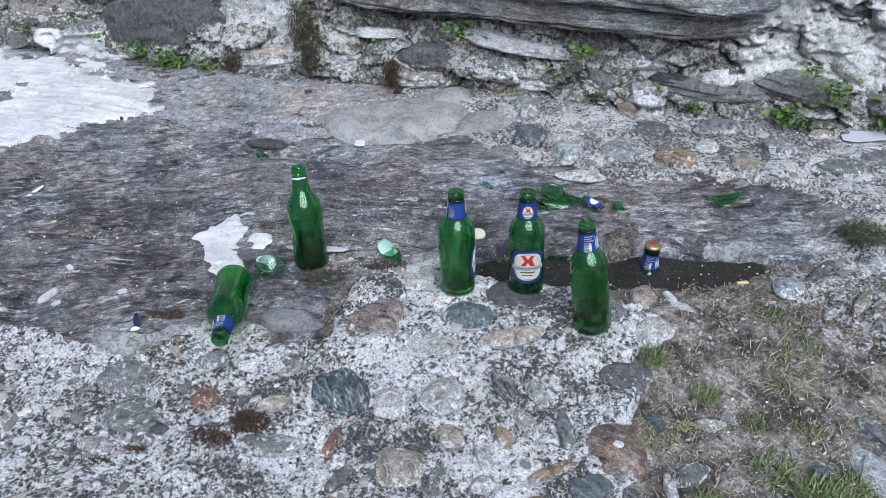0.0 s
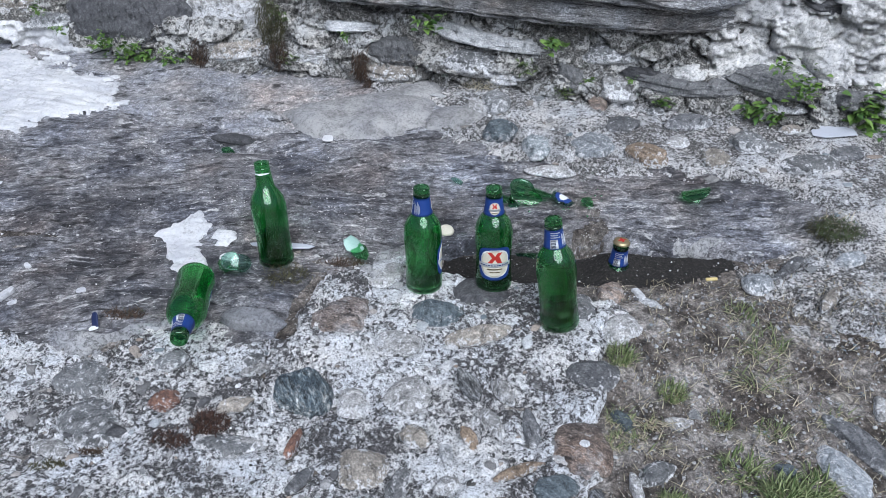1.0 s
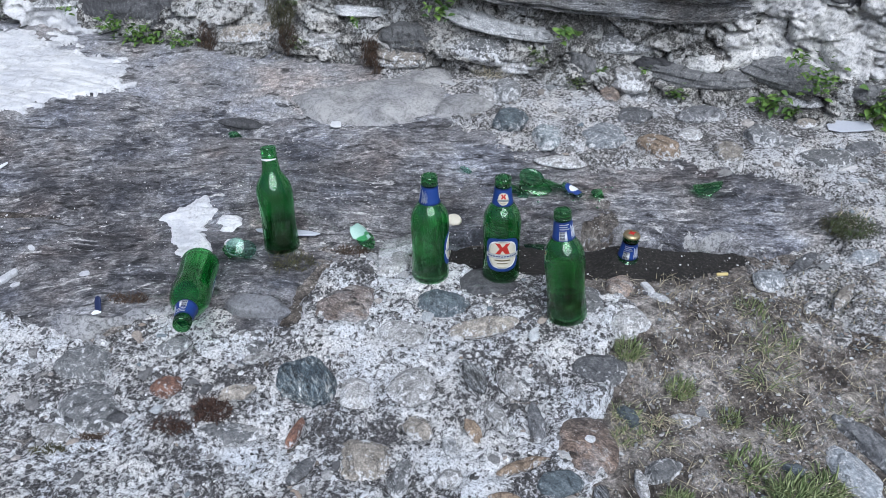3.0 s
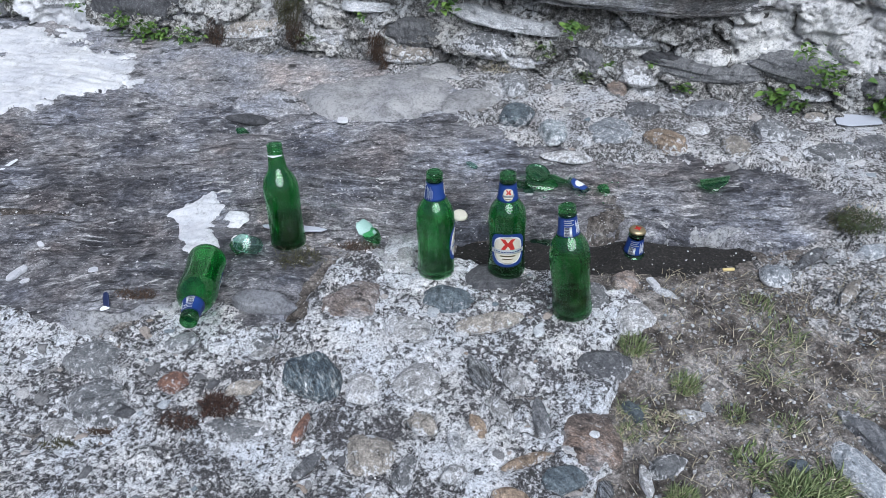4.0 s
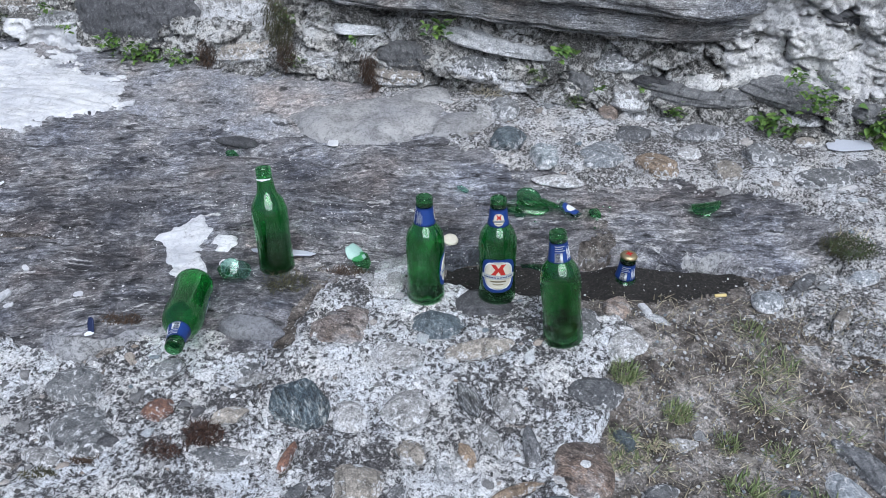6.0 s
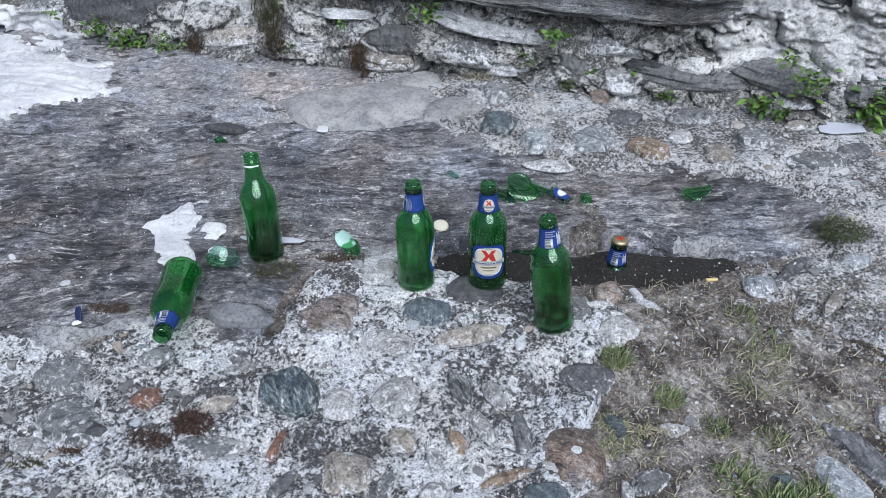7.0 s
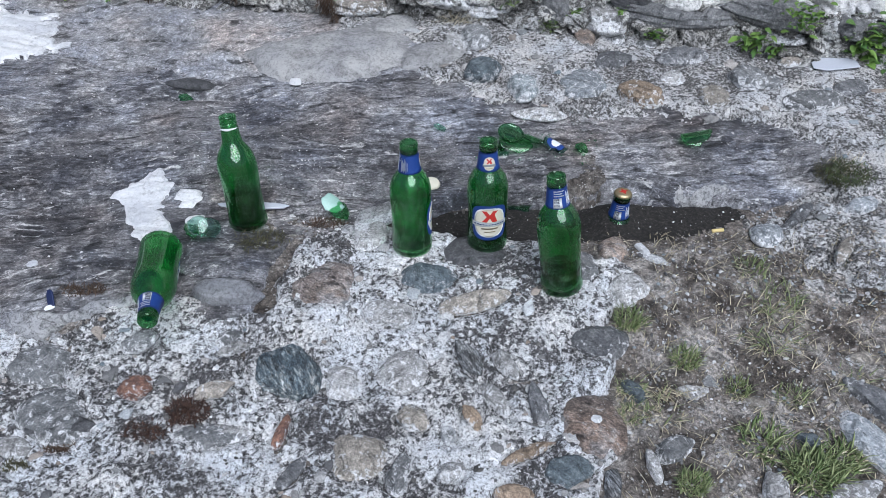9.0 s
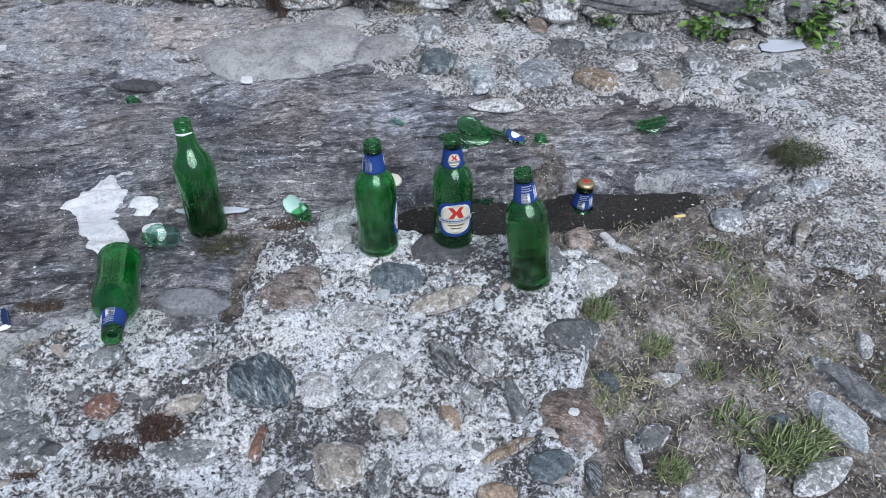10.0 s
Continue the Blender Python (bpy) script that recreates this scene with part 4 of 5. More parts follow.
def neck_label(parent, face):
    """Blue collar with a small emblem in front and a barcode panel with print behind."""
    lab = part("neck_label", wrap("neck_label", 0, 2 * math.pi, 0.1735, 0.2095, 0.0003, BLUE, None, 48, 8), parent, "blue paper collar label")
    part("emblem_ring", wrap("emblem_ring", face - 0.56, face + 0.56, 0.1765, 0.2025, 0.0007, CREAM, 2.2, 18, 14), lab, "cream oval")
    emblem(lab, face, 0.1945, 0.011, 0.010)
    part("emblem_bar", wrap("emblem_bar", face - 0.62, face + 0.62, 0.1842, 0.1884, 0.0011, WHITE, None, 12, 1), lab)
    part("print_line", wrap("print_line", face - 0.30, face + 0.30, 0.1798, 0.1812, 0.0011, GOLD, None, 8, 1), lab)
    back = face + math.pi
    part("barcode_panel", wrap("barcode_panel", back - 0.80, back - 0.05, 0.1750, 0.1925, 0.0007, WHITE, None, 10, 2), lab, "white barcode panel")
    for k in range(9):
        z = 0.1760 + k * 0.0018
        part("barcode_bar", wrap("barcode_bar", back - 0.74, back - 0.28, z, z + (0.0011 if k % 3 else 0.0006), 0.0011, NAVY, None, 3, 1), lab)
    for k in range(3):
        part("print_line", wrap("print_line", back - 0.78, back + 0.25 - 0.2 * (k % 2), 0.1955 + 0.0042 * k, 0.1972 + 0.0042 * k, 0.0007, WHITE, None, 8, 1), lab)
    for k in range(6):
        a = back + 0.42 + 0.12 * k
        part("print_line", wrap("print_line", a, a + 0.055, 0.1765 + 0.003 * (k % 2), 0.203 - 0.004 * (k % 3), 0.0007, WHITE, None, 1, 3), lab)
    return lab


def front_label(parent, face):
    lab = part("front_label", wrap("front_label", face - 0.97, face + 0.97, 0.034, 0.112, 0.0003, BLUE, 3.6, 32, 26), parent, "blue-edged oval paper label")
    part("label_back", wrap("label_back", face - 0.95, face + 0.95, 0.035, 0.111, 0.00005, PAPER_BACK, 3.6, 28, 22), lab, "white paper backing")
    part("label_rim", wrap("label_rim", face - 0.82, face + 0.82, 0.0405, 0.1065, 0.0006, WHITE, 2.7, 28, 22), lab, "pale ring")
    part("label_field", wrap("label_field", face - 0.77, face + 0.77, 0.0425, 0.1045, 0.0009, CREAM, 2.5, 26, 20), lab, "cream field")
    emblem(lab, face, 0.0880, 0.030, 0.025)
    part("banner", wrap("banner", face - 0.93, face + 0.93, 0.0655, 0.0750, 0.0015, WHITE, None, 26, 2), lab, "white banner")
    for k in range(11):
        a = face - 0.80 + 0.147 * k
        part("banner_print", wrap("banner_print", a, a + 0.105, 0.0690, 0.0714, 0.0019, BLUE, None, 2, 1), lab)
    part("print_line", wrap("print_line", face - 0.42, face + 0.42, 0.0590, 0.0618, 0.0012, GOLD, None, 10, 1), lab)
    part("print_line", wrap("print_line", face - 0.28, face + 0.28, 0.0525, 0.0545, 0.0012, GOLD, None, 10, 1), lab)
    return lab


def stand(base, top, spin=0.0):
    z = (Vector(top) - Vector(base)).normalized()
    x = Vector((1, 0, 0))
    x = (x - z * x.dot(z)).normalized()
    y = z.cross(x)
    m = Matrix((x, y, z)).transposed().to_4x4()
    return Matrix.Translation(base) @ m @ pose(0, 0, 0, 0, 0, spin) @ Matrix.Diagonal((1, 1, 1.02, 1))


def bottle(base, top, face, label, labelled=True, fill=0.0, slosh=BEER):
    """face: the angle, from +x in degrees, that the front label looks to."""
    b = empty("beer_bottle", stand(base, top), label, "bottle", "green beer bottles")
    part("glass", SHELL, b, "green glass")
    if labelled:
        neck_label(b, radians(face))
        front_label(b, radians(face))
    if fill:
        rows = [(max(0.0, r - 0.0003), z) for r, z in inner(PROFILE) if z < fill]
        rows = [(0.0, rows[0][1] + 0.0003)] + [(r, z + 0.0003) for r, z in rows[1:]] + [(rows[-1][0], fill), (0.0, fill)]
        part("beer", lathe("beer", rows, slosh), b, "dark leftover beer")
    return b


FALLEN_BASE, FALLEN_NECK = (-0.408, 1.274, 0.041), (-0.362, 1.060, 0.058)
SHELL = bottle_shell("glass")


def on(top, x, y):
    return float(top(np.array([x]), np.array([y]))[0])


def rest(x, y):
    """The highest surface at a place."""
    z = [on(soil_height, x, y)]
    for poly, top in ((SLAB_EDGE, slab_height), (PAVEMENT_EDGE, pavement_height), (COBBLE_EDGE, cobble_height)):
        if float(inside(np.array([x]), np.array([y]), poly)[0]) > 0.005:
            z.append(on(top, x, y))
    return max(z)


def stood(x, y, dx, dy, h=H):
    z = rest(x, y) + 0.001
    return (x, y, z), (x + dx, y + dy, z + h)


torn = bottle(*stood(-0.278, 1.412, -0.018, 0.040), 0, "unlabelled green glass bottle a third full of beer", False, 0.072)
part("torn_foil", wrap("torn_foil", 3.4, 6.0, 0.202, 0.2065, 0.0004, WHITE, 1.6, 16, 4), torn, "torn white paper ring")
bottle(*stood(0.061, 1.327, 0.0, 0.003), 22, "empty green beer bottle, label turned aside", True, 0.020)
bottle(*stood(0.206, 1.354, -0.003, 0.0), -84, "green beer bottle with blue-edged oval label, upright", True, 0.036)
bottle(*stood(0.342, 1.224, -0.026, 0.018), 112, "empty green beer bottle seen from behind its label", True, 0.046)
fallen = bottle(FALLEN_BASE, FALLEN_NECK, 299, "fallen green beer bottle lying on its side", True, 0.0)


# ---- broken glass ----
def shard(name, a0, a1, z0, z1, seed, material, outer=None, thick=WALL, rag=0.25):
    """A curved, ragged piece of a bottle's wall, lying with its hollow down at its own origin."""
    rnd = random.Random(seed)
    na, nz = 18, 10
    am, zm, r0 = (a0 + a1) / 2, (z0 + z1) / 2, radius_at((z0 + z1) / 2)
    bm = bmesh.new()
    edge = [1 + rag * (rnd.random() - 0.6) for _ in range(9)]
    layers = []
    for lift in (-thick, 0.0):
        grid = []
        for j in range(nz + 1):
            grid.append([])
            for i in range(na + 1):
                p, q = 2 * i / na - 1, 2 * j / nz - 1
                k = edge[int((math.atan2(q, p) + math.pi) / (2 * math.pi) * 8.999)]
                k = k / max(1.0, abs(p) + abs(q) * 0.55) ** 0.75
                a = am + (a1 - a0) / 2 * p * k
                z = zm + (z1 - z0) / 2 * q * k
                r = radius_at(z) + lift
                grid[-1].append(bm.verts.new((r * math.sin(a - am), z - zm, r * math.cos(a - am) - r0)))
        layers.append(grid)
    lo, hi = layers
    for j in range(nz):
        for i in range(na):
            bm.faces.new((hi[j][i], hi[j][i + 1], hi[j + 1][i + 1], hi[j + 1][i]))
            bm.faces.new((lo[j][i], lo[j + 1][i], lo[j + 1][i + 1], lo[j][i + 1]))
    for j in range(nz):
        for i in (0, na):
            bm.faces.new((lo[j][i], hi[j][i], hi[j + 1][i], lo[j + 1][i]))
    for i in range(na):
        for j in (0, nz):
            bm.faces.new((lo[j][i], lo[j][i + 1], hi[j][i + 1], hi[j][i]))
    bmesh.ops.recalc_face_normals(bm, faces=bm.faces)
    return mesh_from(name, bm, material)


def lay_shard(x, y, lift, rx, ry, rz, a, z0, z1, seed, material, label, rag=0.25):
    ob = new("glass_shard", shard("glass_shard", -a, a, z0, z1, seed, material, rag=rag))
    ob.matrix_basis = pose(x, y, rest(x, y) + lift, rx, ry, rz)
    return tagged(ob, label, "glass shard", "broken bottle glass")


# Opaque pale mint that paints the sky's reflection onto one shard.
MINT_SHEEN = paper_material("mint_sky_sheen", (0.30, 0.46, 0.40), 0.4)
GREEN_BIT = "broken piece of green bottle glass on the rock"
lay_shard(-0.518, 1.850, 0.012, 20, 10, 40, 0.55, 0.02, 0.06, 1, GLASS_THICK, GREEN_BIT)
lay_shard(0.952, 1.849, 0.010, 0, 0, 80, 0.35, 0.03, 0.08, 2, GLASS_THICK, GREEN_BIT)
lay_shard(0.103, 1.729, 0.010, 25, 0, 70, 0.30, 0.03, 0.06, 3, GLASS_TEAL, "small pale teal glass splinter on the rock")
lay_shard(0.676, 1.680, 0.022, -14, 0, 86, 0.95, 0.02, 0.085, 4, GLASS, "large curved green bottle shard lying hollow side down", 0.35)
lay_shard(0.222, 1.672, 0.012, 8, 5, 70, 0.6, 0.02, 0.08, 5, GLASS_THICK, "long green shard in a heap of broken glass")
lay_shard(0.272, 1.668, 0.020, 10, -12, 96, 0.8, 0.02, 0.095, 6, GLASS, "curved green shard in a heap of broken glass")
lay_shard(0.318, 1.684, 0.016, 4, 18, 60, 0.7, 0.03, 0.09, 7, GLASS_THICK, "curved green shard in a heap of broken glass")
lay_shard(0.245, 1.648, 0.006, 0, 0, 20, 0.4, 0.03, 0.06, 15, GLASS_TEAL, "pale green shard under a heap of broken glass")
lay_shard(0.421, 1.655, 0.014, 25, 20, 10, 0.5, 0.03, 0.055, 8, GLASS, "small bright green glass fragment")
lay_shard(0.275, 1.515, 0.010, 5, 0, 75, 0.6, 0.02, 0.075, 9, GLASS_THICK, "dark green shard half sunk in the dirt")
lay_shard(-0.090, 1.432, 0.020, 30, 25, 30, 0.7, 0.02, 0.06, 10, GLASS, "green shard leaning on a pale stone")
lay_shard(-0.108, 1.440, 0.030, 38, -10, 60, 0.6, 0.015, 0.06, 11, MINT_SHEEN, "glass fragment with its sky sheen painted in opaque pale mint")
lay_shard(-0.345, 1.346, 0.034, 70, 18, 14, 1.25, 0.128, 0.165, 12, GLASS_TEAL, "broken green bottle shoulder standing on edge", 0.2)
lay_shard(-0.376, 1.378, 0.012, 20, 10, 100, 0.8, 0.02, 0.07, 13, GLASS, "clear green curved shard beside a fallen bottle")

# bottle base leaning on the heap
base_rows = [(r, z) for r, z in PROFILE if z < 0.010]
lip = [(max(0.0, r - WALL), z + 0.003) for r, z in base_rows[::-1]]
bottom = new("broken_bottle", lathe("broken_bottle", base_rows + lip, GLASS_THICK))
bottom.matrix_basis = pose(0.262, 1.690, rest(0.262, 1.690) + 0.022, 16, 10, 10) @ Matrix.Diagonal((0.80, 0.80, 0.9, 1))
tagged(bottom, "broken-off dark green bottle bottom leaning on shards", "glass shard", "broken bottle glass")


def labelled_shard(x, y, lift, rx, ry, rz, seed, label, field):
    e = empty("glass_shard", pose(x, y, rest(x, y) + lift, rx, ry, rz), label, "glass shard", "broken bottle glass")
    part("glass", shard("glass", -0.75, 0.75, 0.03, 0.085, seed, GLASS_TEAL, rag=0.3), e)
    lab = part("label_scrap", shard("label_scrap", -0.62, 0.62, 0.040, 0.080, seed, BLUE, thick=0.0004, rag=0.3), e, "blue label scrap", pose(0, 0, 0.0009))
    if field:
        part("label_field", shard("label_field", -0.42, 0.35, 0.050, 0.072, seed + 1, WHITE, thick=0.0004, rag=0.3), lab, "white print field", pose(0, 0, 0.0012))
    return e


labelled_shard(0.362, 1.662, 0.018, 18, 10, 62, 21, "bottle shard with a torn blue and white label", True)


# severed neck with its cap still on
nx, ny = 0.466, 1.450
neck = empty("bottle_neck", pose(nx, ny, -0.166, 3, 2, 20), "broken-off bottle neck with cap, standing in dirt", "bottle neck", "broken bottle glass")
part("glass", lathe("glass", [(r, z) for r, z in PROFILE if z > 0.163] + [(0.0136, 0.2282)] + [(max(0.0115, r - WALL), z) for r, z in PROFILE[::-1] if 0.163 < z < 0.226], GLASS), neck, "green glass")
neck_label(neck, radians(75))


def crown(name, material):
    """A crimped crown cap, its skirt fluted."""
    bm = bmesh.new()
    steps, rows = 84, []
    for r, z, wave in ((0.0, 0.0070, 0), (0.0125, 0.0068, 0), (0.0158, 0.0052, 0), (0.0170, 0.0028, 0.0003), (0.0183, 0.0, 0.0009), (0.0177, 0.0001, 0.0009), (0.0164, 0.0028, 0.0003), (0.0152, 0.0046, 0), (0.0, 0.0060, 0)):
        if r == 0:
            rows.append([bm.verts.new((0, 0, z))])
        else:
            rows.append([bm.verts.new(((r + wave * math.sin(21 * 2 * math.pi * k / steps)) * math.cos(2 * math.pi * k / steps),
                                       (r + wave * math.sin(21 * 2 * math.pi * k / steps)) * math.sin(2 * math.pi * k / steps), z)) for k in range(steps)])
    for a, b in zip(rows, rows[1:]):
        for k in range(steps):
            q = (k + 1) % steps
            if len(a) == 1:
                bm.faces.new((a[0], b[k], b[q]))
            elif len(b) == 1:
                bm.faces.new((a[k], b[0], a[q]))
            else:
                bm.faces.new((a[k], b[k], b[q], a[q]))
    bmesh.ops.recalc_face_normals(bm, faces=bm.faces)
    return mesh_from(name, bm, material)


def disc(name, r0, z, material, points=16, dent=0.0):
    bm = bmesh.new()
    ring = [((r0 * (1 - dent * (k % 2))) * math.cos(2 * math.pi * k / points), (r0 * (1 - dent * (k % 2))) * math.sin(2 * math.pi * k / points)) for k in range(points)]
    lo, hi = [bm.verts.new((x, y, z)) for x, y in ring], [bm.verts.new((x, y, z + 0.0003)) for x, y in ring]
    bm.faces.new(hi)
    bm.faces.new(lo[::-1])
    for k in range(points):
        q = (k + 1) % points
        bm.faces.new((lo[k], lo[q], hi[q], hi[k]))
    return mesh_from(name, bm, material, True)


cap_on = part("cap", crown("cap", GOLD), neck, "gold crown cap with red emblem", pose(0, 0, 0.2235))
part("cap_emblem", disc("cap_emblem", 0.0095, 0.0070, RED, 8, 0.55), cap_on, "red emblem")

loose = empty("crown_cork", pose(0.090, 1.540, rest(0.090, 1.540) + 0.004, 14, 8, 0), "loose cream crown cork lying on the rock", "crown cork")
part("shell", crown("shell", CREAM), loose)

# cigarette end
bm = bmesh.new()
bmesh.ops.create_cone(bm, cap_ends=True, segments=14, radius1=0.004, radius2=0.0037, depth=0.024)
bmesh.ops.bevel(bm, geom=[e for e in bm.edges], offset=0.0005, segments=1, affect="EDGES")
YELLOW = paper_material("cork_filter_paper", (0.58, 0.46, 0.20))
butt = new("cigarette_end", mesh_from("cigarette_end", bm, YELLOW))
butt.matrix_basis = pose(0.671, 1.412, rest(0.671, 1.412) + 0.004, 0, 88, 8)
tagged(butt, "yellowed cigarette filter lying in the dirt", "cigarette end")


# ---- chips and plates ----
def chip(name, x, y, a, b, thick, turn, seed, material, label, category="chip", tilt=4, lift=0.0):
    """A flat chip with a broken outline and bevelled rim."""
    rnd = random.Random(seed)
    bm = bmesh.new()
    n = 9
    ring = []
    for k in range(n):
        t = 2 * math.pi * (k + 0.35 * (rnd.random() - 0.5)) / n
        c, s = math.cos(t), math.sin(t)
        q = max(abs(c), abs(s)) ** -0.75 * (0.86 + 0.22 * rnd.random())
        ring.append((a * c * q, b * s * q))
    levels = [(0.94, 0.0), (1.0, 0.25), (1.0, 0.75), (0.92, 1.0)]
    rows = [[bm.verts.new((x_ * k, y_ * k, z * thick)) for x_, y_ in ring] for k, z in levels]
    bm.faces.new(rows[0][::-1])
    bm.faces.new(rows[-1])
    for lo, hi in zip(rows, rows[1:]):
        for k in range(n):
            q = (k + 1) % n
            bm.faces.new((lo[k], lo[q], hi[q], hi[k]))
    ob = new(name, mesh_from(name, bm, material, True))
    ob.matrix_basis = pose(x, y, rest(x, y) + lift, tilt, -tilt / 2, turn)
    return tagged(ob, label, category)


chip("glass_shard", -0.590, 1.172, 0.010, 0.017, 0.003, -20, 24, NAVY, "pointed shard covered by a navy label scrap", "glass shard", 58, 0.010)
chip("paper_scrap", -0.590, 1.158, 0.010, 0.005, 0.002, 12, 25, WHITE, "white scrap at the foot of a shard", "paper scrap", 20, 0.004)
PALE_SLATE = KINDS["sliver"]
chip("plaster_chip", -0.262, 1.912, 0.015, 0.018, 0.003, 10, 1, M["plaster"], "small white square plaster chip on the rock", lift=0.010)
GREY_PLASTIC = paper_material("grey_plastic", (0.46, 0.48, 0.53), 0.35)
chip("plastic_plate", 1.075, 1.995, 0.058, 0.030, 0.003, 3, 3, GREY_PLASTIC, "flat translucent grey plastic scrap", "plastic scrap", 7, 0.008)
chip("grey_strip", -0.281, 1.458, 0.074, 0.011, 0.005, -2, 2, GREY_PLASTIC, "thin pale grey strip lying behind a bottle", "strip", 2, 0.006)
chip("plaster_chip", -0.822, 1.243, 0.011, 0.026, 0.008, -25, 4, M["plaster"], "white plaster sliver on the dark rock")
chip("plaster_chip", -0.795, 1.222, 0.010, 0.006, 0.004, 30, 5, M["plaster"], "small white plaster crumb")
chip("plaster_chip", -0.665, 1.268, 0.010, 0.008, 0.004, 30, 6, M["plaster"], "small white plaster crumb")
chip("paper_scrap", -1.071, 1.655, 0.007, 0.030, 0.002, -16, 7, WHITE, "torn white paper strip on the rock", "paper scrap")
chip("plaster_chip", -0.388, 1.410, 0.020, 0.013, 0.008, 15, 8, M["plaster"], "white plaster fragment beside broken glass")
chip("plaster_chip", -0.900, 2.085, 0.016, 0.012, 0.008, 15, 9, M["plaster"], "white plaster fragment at the edge of a patch")
chip("plaster_chip", -0.820, 1.340, 0.006, 0.012, 0.004, 50, 10, M["plaster"], "small white plaster crumb")
chip("stone_chip", -0.005, 1.430, 0.040, 0.020, 0.010, 20, 11, KINDS["white"], "pale broken stone slab beside the groove", "stone", 5, 0.008)
chip("stone_chip", 0.035, 1.438, 0.030, 0.018, 0.009, -15, 12, KINDS["pale"], "pale broken stone slab beside the groove", "stone", 6, 0.008)
chip("stone_chip", -0.040, 1.400, 0.026, 0.020, 0.010, 50, 13, KINDS["white"], "pale broken stone slab beside the groove", "stone", -6, 0.008)
chip("stone_chip", 0.510, 1.345, 0.018, 0.008, 0.008, 120, 14, M["plaster"], "white stone flake in the soil", "stone", 10)
chip("label_scrap", 0.045, 1.520, 0.012, 0.018, 0.003, 10, 15, WHITE, "torn white label scrap behind a bottle", "paper scrap", 40, 0.01)


# ---- loose stuff, uncountable ----
def rest_many(x, y):
    z = soil_height(x, y)
    for poly, top in ((SLAB_EDGE, slab_height), (PAVEMENT_EDGE, pavement_height), (COBBLE_EDGE, cobble_height)):
        z = np.where(inside(x, y, poly) > 0.003, np.maximum(z, top(x, y)), z)
    return z


def island_material(name, stops, rough=0.85):
    n = Nodes(name)
    r = n.put("ShaderNodeNewGeometry", {}, "Random Per Island")
    col = n.ramp(r, stops)
    fine = n.noise(n.at(jump=False), 400, 4, 0.7)
    col = n.mix(0.6, col, n.mix(1.0, col, n.ramp(fine, [(0.3, 0.3), (0.7, 1.7)]), "MULTIPLY"))
    return n.done(col, rough, n.bump(fine, 0.5, 0.002))


def scatter(name, x, y, size, material, label, parent, seed, flat=0.6, sink=0.3):
    """Many little pebbles in one mesh."""
    rnd = np.random.RandomState(seed)
    bm = bmesh.new()
    bmesh.ops.create_icosphere(bm, subdivisions=2 if size.max() > 0.006 else 1, radius=1)
    co = np.array([p.co[:] for p in bm.verts])
    tri = np.array([[p.index for p in f.verts] for f in bm.faces])
    bm.free()
    n, k = len(x), len(co)
    z = rest_many(x, y)
    a = rnd.rand(n) * 2 * np.pi
    ax, ay = size * (0.8 + 0.7 * rnd.rand(n)), size * (0.6 + 0.4 * rnd.rand(n))
    az = size * flat * (0.6 + 0.6 * rnd.rand(n))
    jit = 1 + 0.7 * (rnd.rand(n, k) - 0.5)
    px, py, pz = co[None, :, 0] * ax[:, None] * jit, co[None, :, 1] * ay[:, None] * jit, co[None, :, 2] * az[:, None] * jit
    c, s = np.cos(a)[:, None], np.sin(a)[:, None]
    vx, vy, vz = x[:, None] + px * c - py * s, y[:, None] + px * s + py * c, (z + az * (1 - 2 * sink))[:, None] + pz
    verts = np.stack([vx, vy, vz], 2).reshape(-1, 3)
    faces = (tri[None] + (np.arange(n) * k)[:, None, None]).reshape(-1, 3)
    me = bpy.data.meshes.new(name)
    me.from_pydata(verts.tolist(), [], faces.tolist())
    me.materials.append(material)
    ob = new(name, me)
    return tagged(ob, label, name, kind="stuff")


def spread(n, x0, x1, y0, y1, seed, poly=None, sign=1, thin=None):
    rnd = np.random.RandomState(seed)
    x, y = x0 + (x1 - x0) * rnd.rand(n), y0 + (y1 - y0) * rnd.rand(n)
    ok = np.ones(n, bool)
    if poly:
        ok &= sign * inside(x, y, poly) > 0.012
    if thin:
        ok &= vnoise(x * thin + seed, y * thin) > 0.5
    return x[ok], y[ok]


def sizes(n, lo, hi, seed):
    return lo + (hi - lo) * np.random.RandomState(seed).rand(n) ** 3


PEBBLE = island_material("mixed_pebbles", [(0.0, (0.07, 0.07, 0.075)), (0.3, (0.20, 0.195, 0.19)), (0.55, (0.42, 0.42, 0.42)), (0.75, (0.24, 0.19, 0.15)), (0.88, (0.14, 0.17, 0.19)), (1.0, (0.6, 0.6, 0.6))])
GRIT = island_material("pale_grit", [(0.0, (0.16, 0.15, 0.14)), (0.4, (0.42, 0.41, 0.40)), (1.0, (0.68, 0.68, 0.68))])
DARK_GRIT = island_material("dark_grit", [(0.0, (0.03, 0.03, 0.03)), (0.6, (0.10, 0.095, 0.09)), (1.0, (0.26, 0.25, 0.24))])
x, y = spread(420, -1.2, 0.5, 0.62, 1.42, 31, PAVEMENT_EDGE)
scatter("pebbles", x, y, sizes(len(x), 0.004, 0.017, 1), PEBBLE, "small mixed pebbles bedded in pale mortar", pavement, 2, 0.4, 0.6)
x, y = spread(2600, -1.2, 0.5, 0.62, 1.42, 32, PAVEMENT_EDGE)
scatter("crumbs", x, y, sizes(len(x), 0.0008, 0.0035, 2), GRIT, "pale mortar crumbs on the pavement", pavement, 3, 0.7, 0.25)
x, y = spread(1500, -1.2, 0.5, 0.62, 1.42, 42, PAVEMENT_EDGE)
